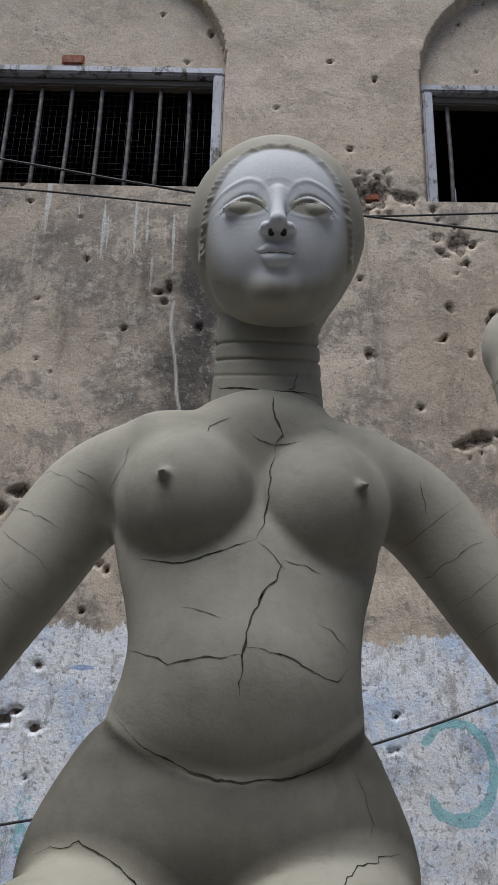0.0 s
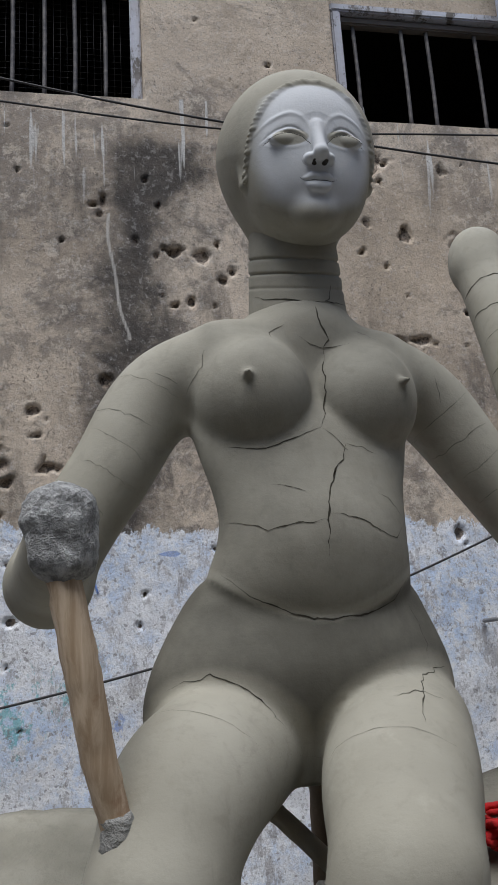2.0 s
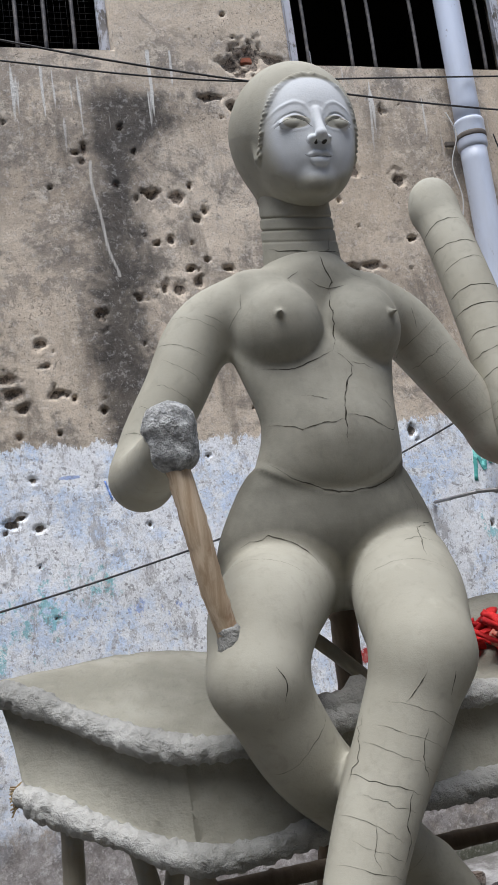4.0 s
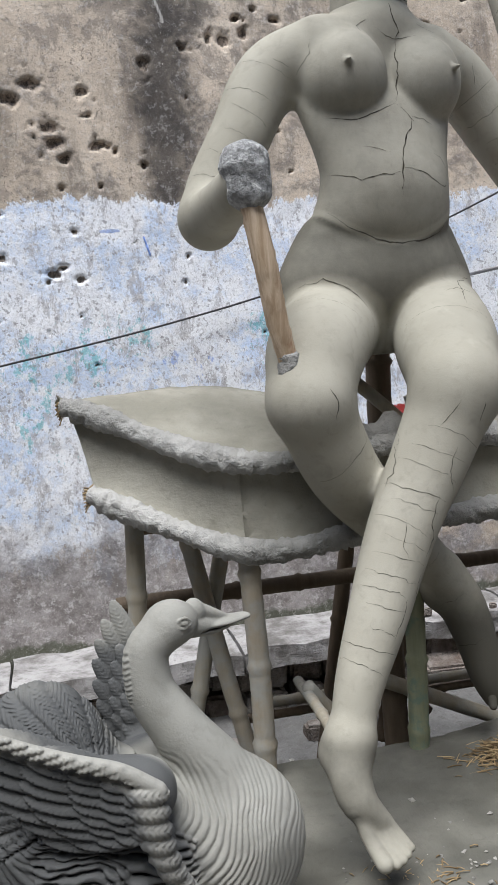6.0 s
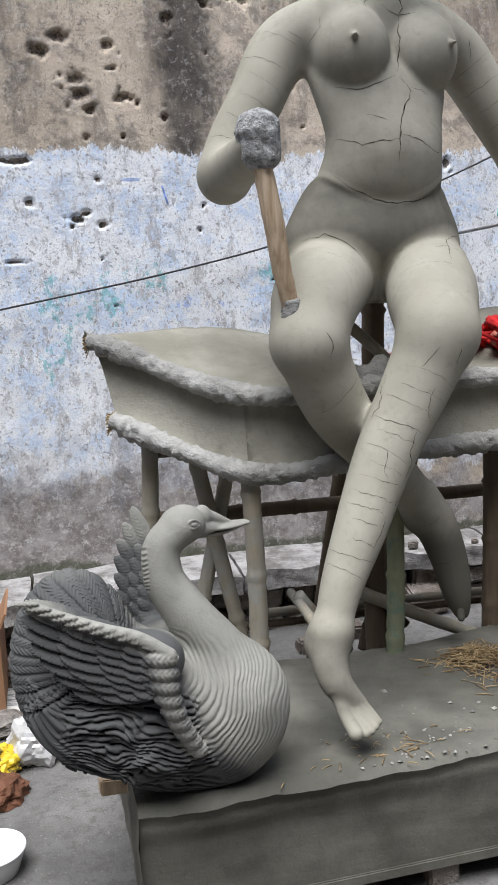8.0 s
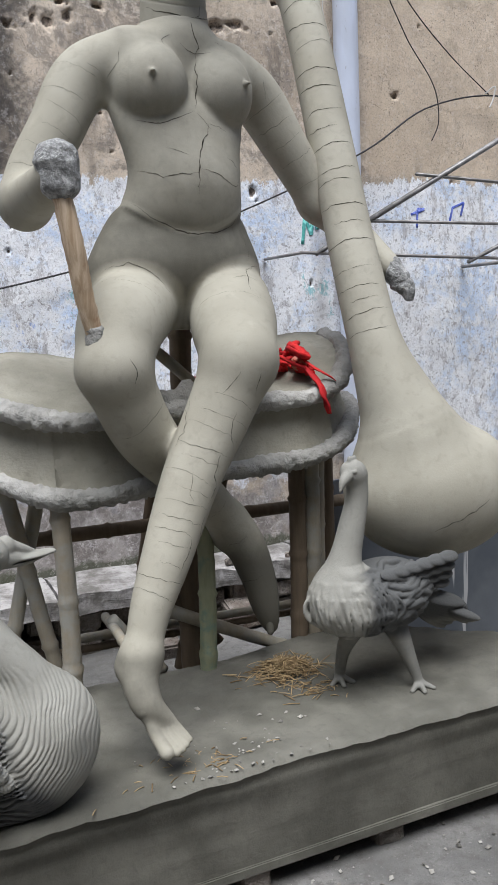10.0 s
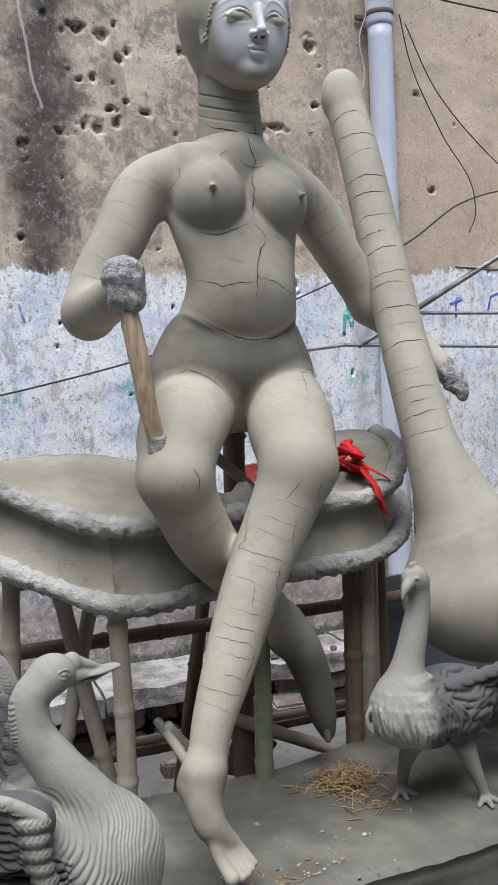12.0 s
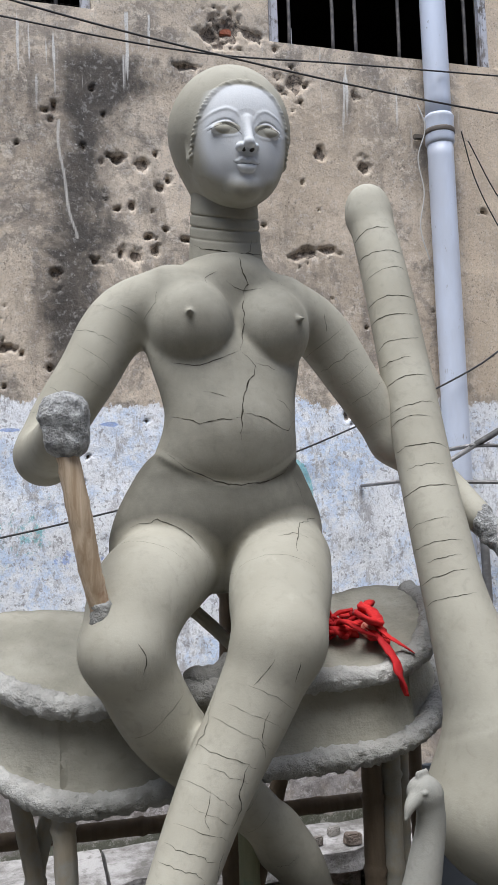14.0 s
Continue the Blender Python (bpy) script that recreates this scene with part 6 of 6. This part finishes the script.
def bamboo_frame():
    root = tagged(new("bamboo_frame"), "rough frame of muddy bamboo canes carrying the clay bench", "frame")
    G, D, P = M_BAMBOO_GREEN, M_BAMBOO_DARK, M_BAMBOO
    canes = (
        ((-.385, 1.405, .30), (-.397, 1.375, .87), .025, P), ((-.640, 1.605, -.02), (-.613, 1.590, .965), .024, P), ((.002, 1.41, .30), (.004, 1.40, .90), .024, G),
        ((-.500, 1.61, .93), (-.345, 1.60, .16), .022, P), ((-.375, 1.64, .90), (-.590, 1.66, -.02), .021, P), ((.010, 1.75, .93), (-.165, 1.76, -.02), .021, D),
        ((.345, 1.50, .28), (.352, 1.50, .93), .026, D), ((.405, 1.515, .28), (.410, 1.51, .93), .025, P), ((.455, 1.54, -.02), (.455, 1.54, .95), .020, P),
        ((-.665, 1.715, .685), (.80, 1.70, .672), .021, D), ((-.30, 1.78, .338), (.62, 1.72, .335), .014, P), ((-.34, 1.775, .305), (.56, 1.74, .300), .012, D),
        ((.23, 1.70, .93), (.03, 1.72, .20), .022, D), ((-.045, 1.60, .44), (.30, 1.50, .29), .020, P), ((.035, 1.62, .02), (.045, 1.60, 1.42), .033, D),
        ((-.17, 1.58, 1.31), (.085, 1.47, 1.055), .016, P), ((-.255, 1.46, .495), (-.10, 1.50, .30), .016, P), ((-.42, 1.50, .87), (.46, 1.52, .90), .020, D),
        ((-.60, 1.60, .90), (.50, 1.66, .90), .020, D), ((-.235, 1.60, .455), (-.305, 1.12, .515), .013, P), ((.12, 1.60, .31), (-.06, 1.62, .50), .014, D), ((.54, 1.60, -.02), (.52, 1.60, 1.0), .018, D),
    )
    for n, (a, b, r, m) in enumerate(canes):
        bamboo(a, b, r, m, root, n, bend=0.010)
    return root


bamboo_frame()


def platform():
    root = tagged(new("clay_platform"), "low platform plastered with damp grey clay, cracked edges", "platform")
    x0, x1, y0, y1, z0, z1 = -.775, 1.45, .855, 1.46, .075, .318
    nx, ny, nz = 190, 56, 24
    def grid(fn, n, m):
        u, v = np.meshgrid(np.linspace(0, 1, n), np.linspace(0, 1, m), indexing="ij")
        i, j = np.meshgrid(np.arange(n - 1), np.arange(m - 1), indexing="ij")
        return fn(u, v), np.stack([i * m + j, (i + 1) * m + j, (i + 1) * m + j + 1, i * m + j + 1], -1).reshape(-1, 4)
    lip = lambda x: -.030 * (fbm(x * 3.2, x * 0 + 1, 41, 3) - .35) - .012 * (fbm(x * 17, x * 0 + 4, 43, 2) - .5)
    def top(u, v):
        x = x0 + (x1 - x0) * u
        yf, yb = y0 + lip(x), y1 + .06 * (fbm(x * 2.5, x * 0, 47, 3) - .5) - .32 * np.clip((x - .55) / .3, 0, 1)
        y = yf + (yb - yf) * v
        z = z1 + .012 * (fbm(x * 4, y * 4, 51, 3) - .5) + .012 * (fbm(x * 16, y * 16, 52, 3) - .5) + .004 * (fbm(x * 60, y * 60, 53, 2) - .5) - .018 * np.exp(-v * (yb - yf) / .012) + .02 * np.clip((x - .5) / .4, 0, 1)
        return np.stack([x, y, z], -1)
    pieces = []
    tv, tq = grid(top, nx, ny)
    pieces.append((tv.reshape(-1, 3), tq, 0))
    edge = tv[:, 0]
    def frontf(u, v):
        e = np.repeat(edge[:, None], nz, 1)
        z = e[..., 2] + (z0 + .008 * (fbm(e[..., 0] * 9, e[..., 0] * 0, 55, 2) - .5) - e[..., 2]) * v
        y = e[..., 1] + (y0 + .012 - e[..., 1]) * np.clip(v * 3, 0, 1) + .010 * (fbm(e[..., 0] * 3, z * 12, 57, 3) - .5) + .012 * np.exp(-((v - .08) / .05) ** 2) * 0.6
        return np.stack([e[..., 0], y, z], -1)
    fv, fq = grid(frontf, nx, nz)
    pieces.append((fv.reshape(-1, 3), fq[:, ::-1], 0))
    def sidef(u, v):
        e = np.repeat(tv[0][:, None], nz, 1)
        z = e[..., 2] + (z0 - e[..., 2]) * v
        x = e[..., 0] + .014 * (fbm(e[..., 1] * 9, z * 14, 59, 3) - .5) * np.clip(v * 4, 0, 1)
        return np.stack([x, e[..., 1], z], -1)
    sv, sq = grid(sidef, ny, nz)
    pieces.append((sv.reshape(-1, 3), sq, 0))
    back = np.stack([tv[:, -1], tv[:, -1] * (1, 1, 0) + (0, 0, z0)], 1)
    i = np.arange(nx - 1)
    pieces.append((back.reshape(-1, 3), np.stack([2 * i, 2 * i + 1, 2 * i + 3, 2 * i + 2], 1)[:, ::-1], 0))
    end = np.stack([tv[-1], tv[-1] * (1, 1, 0) + (0, 0, z0)], 1)
    i = np.arange(ny - 1)
    pieces.append((end.reshape(-1, 3), np.stack([2 * i, 2 * i + 1, 2 * i + 3, 2 * i + 2], 1), 0))
    pieces.append((np.array([(x0, y0 + .02, z0), (x1, y0 + .02, z0), (x1, y1 - .2, z0), (x0, y1, z0)]), [[0, 3, 2, 1]], 0))
    v, q, fm = merge_arrays(pieces)
    link_mesh("clay_body", v, q, M_DAMP, root)
    part("bottom_board", box_bm((x0 + .01, y0 + .004, z0 - .022), (x1, y0 + .11, z0 + .004), .003, .003, 3), M_DAMP, root, "mud-caked wooden board edge")
    part("bottom_board", box_bm((x0 + .01, y1 - .35, z0 - .022), (x1, y1 - .24, z0 + .001), .003, .003, 4), M_DAMP, root)
    part("timber", box_bm((-.835, 1.08, .225), (-.76, 1.125, .262), .003, .002, 5), M_WOOD, root, "sawn timber end under the swan")
    return root


platform()
for n, (x, y) in enumerate(((-.155, .875), (.215, .885), (-.65, .90), (.75, .90), (-.155, 1.22), (.3, 1.2), (1.2, .9), (1.2, 1.2))):
    tagged(part("support_brick", box_bm((x, y, -.005), (x + .075, y + .11, .054), .006, .003, n), M_STONE), "dusty brick propping up the platform board", "brick", "bricks under the platform")


def scatter(name, label, category, count, spot, size, material, seed, flat=0.6):
    """Loose crumbs in one mesh."""
    rnd = random.Random(seed)
    vs, fs = [], []
    for _ in range(count):
        p = Vector(spot(rnd))
        s = rnd.uniform(*size)
        m = Matrix.Rotation(rnd.uniform(0, 6.28), 3, "Z") @ Matrix.Rotation(rnd.uniform(-.6, .6), 3, "X")
        o = len(vs)
        for i, (a, b, c) in enumerate(((1, 0, 0), (-1, .2, 0), (0, 1, .1), (.1, -1, 0), (0, 0, 1), (0, 0, -1))):
            w = m @ Vector((a * s * rnd.uniform(.6, 1.3), b * s * rnd.uniform(.5, 1.1), c * s * flat))
            vs.append(tuple(p + w + Vector((0, 0, s * flat * .6))))
        fs += [[o + i for i in f] for f in ((0, 2, 4), (2, 1, 4), (1, 3, 4), (3, 0, 4), (2, 0, 5), (1, 2, 5), (3, 1, 5), (0, 3, 5))]
    return tagged(link_mesh(name, np.array(vs), fs, material, smooth=False), label, category, kind="stuff")


scatter("clay_crumbs", "dry clay crumbs scattered on the platform", "crumbs", 130, lambda r: (r.gauss(-.17, .14), min(1.3, max(.86, r.gauss(.95, .08))), .315), (.002, .006), M_CRUMB, 3)
scatter("clay_crumbs", "few larger clods of dry clay on the platform", "crumbs", 9, lambda r: (r.gauss(.05, .22), r.uniform(.95, 1.2), .316), (.006, .013), M_CRUMB, 4)
scatter("gravel", "loose grit and pebbles on the yard floor", "gravel", 420, lambda r: (r.uniform(-1.4, 1.4), r.uniform(.5, .9) + (1.2 if r.random() < .45 else 0), .0), (.003, .011), M_CRUMB, 6)


def straw_bits(name, label, centre, spread, count, length, seed, heap):
    rnd = random.Random(seed)
    vs, fs = [], []
    for _ in range(count):
        a, d = rnd.uniform(0, 6.28), abs(rnd.gauss(0, .5))
        x, y = centre[0] + math.cos(a) * d * spread[0], centre[1] + math.sin(a) * d * spread[1]
        z = centre[2] + heap * max(0, 1 - d) * rnd.random() + .003
        L, g = rnd.uniform(*length), rnd.uniform(0, 6.28)
        e = np.array((math.cos(g) * L, math.sin(g) * L, rnd.uniform(-.2, .25) * L * (heap > 0)))
        p = np.array((x, y, z))
        v, f = tube_arrays([p - e / 2, p + (0, 0, .002), p + e / 2], rnd.uniform(.0008, .0016), sides=4)
        fs += [[q + len(vs) for q in h] for h in f]
        vs += v.tolist()
    return tagged(link_mesh(name, np.array(vs), fs, M_STRAW), label, "straw", kind="stuff")


straw_bits("straw_heap", "small heap of golden dry straw on the clay platform", (.175, 1.275, .318), (.105, .085), 650, (.025, .075), 5, .035)
straw_bits("straw_scraps", "stray straw ends strewn over the clay", (.18, 1.12, .318), (.14, .12), 60, (.012, .05), 7, 0)
straw_bits("straw_scraps", "stray straw ends strewn near the clay foot", (-.22, .93, .316), (.22, .09), 70, (.008, .035), 8, 0)


# ---- things on and beside the bench ----
def red_cloth():
    root = tagged(new("red_cloth"), "crumpled bright red cloth strips heaped on the bench", "cloth")
    rnd = random.Random(12)
    for i in range(15):
        a = rnd.uniform(0, 6.28)
        c = np.array((.325 + rnd.uniform(-.05, .03), 1.50 + rnd.uniform(-.05, .05), 1.135 + rnd.uniform(0, .06)))
        pts = [c + np.array((math.cos(a + t * 1.3) * .05, math.sin(a + t * 1.3) * .05, .02 * math.sin(t * 2 + i))) for t in np.linspace(-1.2, 1.2, 5)]
        tube("fold", spline(pts, 22), np.full(22, rnd.uniform(.009, .016)), M_RED, root, sides=8, rough=0.3, seed=i, flat=0.55)
    for i, pts in enumerate((((.335, 1.45, 1.17), (.355, 1.40, 1.13), (.365, 1.366, 1.098), (.372, 1.352, 1.06), (.385, 1.350, 1.015)), ((.345, 1.44, 1.175), (.375, 1.40, 1.14), (.40, 1.375, 1.12), (.42, 1.37, 1.105)))):
        path = spline(pts, 26)
        r = np.interp(np.arange(26), (0, 10, 20, 25), ((.010, .012, .016, .013), (.008, .010, .008, .004))[i])
        tube("strip", path, r, M_RED, root, sides=8, rough=0.22, seed=30 + i, flat=0.35)
    bm = bmesh.new()
    bmesh.ops.create_icosphere(bm, subdivisions=3, radius=.024)
    for v in bm.verts:
        v.co = v.co * (1 + .08 * noise.noise(v.co * 60)) + Vector((.347, 1.452, 1.158))
    tagged(part("round_fruit", bm, M_FRUIT, smooth=True), "small dull red fruit lying in the red cloth", "fruit")
    return root


red_cloth()


def drain_pipe():
    root = tagged(new("drain_pipe"), "pale blue-white plastic drain pipe strapped to the wall", "pipe")
    x, y, r = 1.312, 2.69, .0555
    tube("pipe", [(x, y, z) for z in np.linspace(.05, 3.02, 40)], r, M_PIPE, root, sides=28)
    tube("pipe", [(x, y, z) for z in np.linspace(3.10, 5.2, 20)], r, M_PIPE, root, sides=28)
    zz = np.linspace(3.0, 3.13, 14)
    tube("socket", [(x, y, z) for z in zz], np.interp(np.arange(14), (0, 1, 2, 10, 12, 13), (.057, .062, .0625, .0625, .0645, .060)), M_PIPE, root, sides=28)
    tube("strap", [(x, y, z) for z in (3.045, 3.05, 3.062, 3.067)], [.0635, .0655, .0655, .0635], M_OLDWOOD, root, "dark rusty strap", sides=28)
    part("strap_ear", box_bm((x - .095, 2.735, 3.045), (x - .05, 2.752, 3.067), .003), M_OLDWOOD, root)
    part("strap_ear", box_bm((x + .05, 2.735, 3.045), (x + .095, 2.752, 3.067), .003), M_OLDWOOD, root)
    return root


drain_pipe()
tagged(tube("conduit_pipe", spline([(1.405, 2.66, .2), (1.40, 2.66, .9), (1.395, 2.66, 1.45)], 20), .018, M_STEEL, sides=12), "thin grey conduit beside the drain pipe", "pipe")

for pts, r, mt, label in (
    (((-2.2, 2.70, 1.10), (-1.05, 2.70, 1.305), (-.3, 2.70, 1.44), (.08, 2.70, 1.525), (.80, 2.69, 1.765), (1.36, 2.60, 2.02), (1.75, 2.68, 2.24), (2.137, 2.70, 2.326), (2.6, 2.70, 2.27)), .0042, M_CABLE, "thin black cable slung along the facade"),
    (((-2.0, 2.60, 3.60), (-.89, 2.60, 3.437), (-.225, 2.60, 3.317), (.35, 2.60, 3.237), (1.543, 2.60, 3.126), (2.4, 2.6, 3.10)), .0040, M_CABLE, "upper black cable crossing in front of the windows"),
    (((-2.0, 2.62, 3.40), (-.87, 2.62, 3.335), (.343, 2.62, 3.252), (.8, 2.62, 3.275), (1.55, 2.62, 3.305), (2.4, 2.62, 3.34)), .0035, M_CABLE, "lower black cable crossing in front of the windows"),
    (((1.40, 2.66, 3.06), (1.469, 2.70, 2.897), (1.65, 2.71, 2.56), (1.82, 2.70, 2.285), (1.83, 2.71, 2.17), (1.80, 2.72, 2.10)), .0028, M_CABLE, "slack dark wire hanging from the drain pipe"),
    (((1.43, 2.66, 3.02), (1.60, 2.70, 2.78), (1.90, 2.71, 2.50), (2.13, 2.70, 2.33)), .0028, M_CABLE, "dark tie wire running down to the cable"),
    (((1.22, 2.70, 3.18), (1.245, 2.69, 3.08), (1.215, 2.71, 2.95), (1.235, 2.71, 2.80), (1.215, 2.72, 2.64), (1.25, 2.72, 2.5)), .0028, M_STRING, "pale string dangling beside the pipe"),
    (((2.10, 2.69, 2.33), (2.14, 2.67, 2.36), (2.13, 2.67, 2.30), (2.11, 2.67, 2.26)), .004, M_STRING, "knot of pale string on the cable"),
):
    tagged(tube("cable", spline(pts, 80), r, mt, sides=6), label, "cable")


def steel_rack():
    root = tagged(new("steel_rack"), "bare frame of thin steel angles fixed to the wall", "frame")
    y = 2.40
    for a, b, s in (((1.225, y, 1.685), (2.4, y, 2.29), .013), ((1.20, y, 1.683), (2.5, y, 1.675), .0075), ((.889, y, 1.553), (2.5, y, 1.508), .0075), ((1.47, y, 1.883), (2.5, y, 1.838), .008),
                    ((1.75, y, 1.508), (2.4, y, 1.77), .010), ((.96, y, 1.545), (1.225, y, 1.685), .010), ((1.225, y, 1.685), (1.225, 2.75, 1.685), .009), ((2.0, y, 1.51), (2.0, 2.75, 1.51), .009), ((.90, y, 1.553), (.90, 2.75, 1.553), .007)):
        tube("steel_bar", [a, tuple((np.array(a) + b) / 2), b], s * 1.2, M_STEEL, root, sides=4, flat=0.8)
    return root


steel_rack()


def slate_sheet():
    bm = box_bm((.60, 1.74, -.01), (2.3, 1.752, .735), .002, .002, 3)
    return tagged(part("metal_sheet", bm, M_SHEET), "dark slate-grey sheet with white drips standing upright", "sheet")


slate_sheet()


# ---- litter at the end of the platform ----
def litter():
    box = tagged(new("cardboard_box"), "worn brown cardboard box with a clear tape patch", "box")
    part("side", box_bm((-1.34, 2.02, .0), (-1.075, 2.028, .30), .001), M_CARD, box)
    part("side", box_bm((-1.34, 2.30, .0), (-1.075, 2.308, .30), .001), M_CARD, box)
    part("side", box_bm((-1.083, 2.028, .0), (-1.075, 2.30, .30), .001), M_CARD, box)
    part("side", box_bm((-1.34, 2.028, .0), (-1.332, 2.30, .30), .001), M_CARD, box)
    part("bottom", box_bm((-1.332, 2.028, .002), (-1.083, 2.30, .008), .001), M_CARD, box)
    bm = box_bm((-1.081, 2.02, .30), (-1.073, 2.30, .36), .001)
    bmesh.ops.rotate(bm, verts=bm.verts[:], cent=(-1.077, 2.16, .30), matrix=Matrix.Rotation(radians(24), 3, "Y"))
    part("flap", bm, M_CARD, box)
    part("tape_patch", box_bm((-1.20, 2.0165, .13), (-1.10, 2.0195, .22), .001), M_BAG, box, "clear plastic patch")

    def crumple(name, label, category, c, r, mt, seed, sharp=1.0):
        bm = bmesh.new()
        bmesh.ops.create_icosphere(bm, subdivisions=4, radius=1.0)
        for v in bm.verts:
            d = v.co.copy()
            n = 1 + sharp * (0.32 * noise.noise(d * 1.9 + Vector((seed, 0, 0))) + 0.22 * abs(noise.noise(d * 5 + Vector((0, seed, 0)))) + 0.10 * noise.noise(d * 12))
            v.co = Vector((c[0] + d.x * r[0] * n, c[1] + d.y * r[1] * n, max(.001, c[2] + d.z * r[2] * n)))
        tagged(part(name, bm, mt), label, category)

    crumple("plastic_bag", "crumpled clear and white plastic bag on the ground", "bag", (-.985, 1.74, .05), (.075, .07, .075), M_BAG, 2)
    crumple("plastic_bag", "flattened yellow printed plastic wrapper", "bag", (-1.10, 1.70, .03), (.07, .06, .045), M_YELLOW, 5)
    crumple("rag", "dark brown crumpled scrap of sacking", "rag", (-1.09, 1.55, .02), (.075, .07, .05), M_BROWN, 9)
    crumple("rag", "grey-brown crumpled paper scrap", "rag", (-1.10, 1.95, .02), (.11, .06, .035), M_STONE, 12)
    crumple("plastic_bag", "small scrap of pale plastic behind the platform", "bag", (-.20, 1.62, .015), (.07, .04, .02), M_BAG, 21)
    g = np.stack(np.meshgrid(np.linspace(-1.28, -.98, 16), np.linspace(1.98, 2.2, 12), indexing="ij"), -1)
    z = .02 + .03 * fbm(g[..., 0] * 9, g[..., 1] * 9, 77, 3)
    v = np.concatenate([np.concatenate([g, z[..., None]], -1).reshape(-1, 3)])
    i, j = np.meshgrid(np.arange(15), np.arange(11), indexing="ij")
    q = np.stack([i * 12 + j, (i + 1) * 12 + j, (i + 1) * 12 + j + 1, i * 12 + j + 1], -1).reshape(-1, 4)
    ob = link_mesh("newspaper", v, q, M_NEWS)
    ob.modifiers.new("thick", "SOLIDIFY").thickness = .003
    tagged(ob, "wrinkled sheet of printed newspaper on the ground", "newspaper")
    bm = bmesh.new()
    prof = [(.0, .006), (.055, .006), (.066, .012), (.082, .055), (.088, .075), (.094, .078), (.096, .074), (.090, .070), (.086, .052), (.070, .006), (.060, .0), (.0, .0)]
    rings = []
    for a in range(40):
        t = a / 40 * 2 * math.pi
        rings.append([bm.verts.new((-1.085 + 0.82 * r * math.cos(t), 1.225 + 0.82 * r * math.sin(t), 0.85 * z)) for r, z in prof])
    for a in range(40):
        for i in range(len(prof) - 1):
            p, q = rings[a], rings[(a + 1) % 40]
            bm.faces.new((p[i], q[i], q[i + 1], p[i + 1]))
    bmesh.ops.remove_doubles(bm, verts=bm.verts[:], dist=1e-5)
    bmesh.ops.recalc_face_normals(bm, faces=bm.faces[:])
    tagged(part("bowl", bm, M_BOWL, smooth=True), "white enamel bowl on the ground", "bowl")


litter()
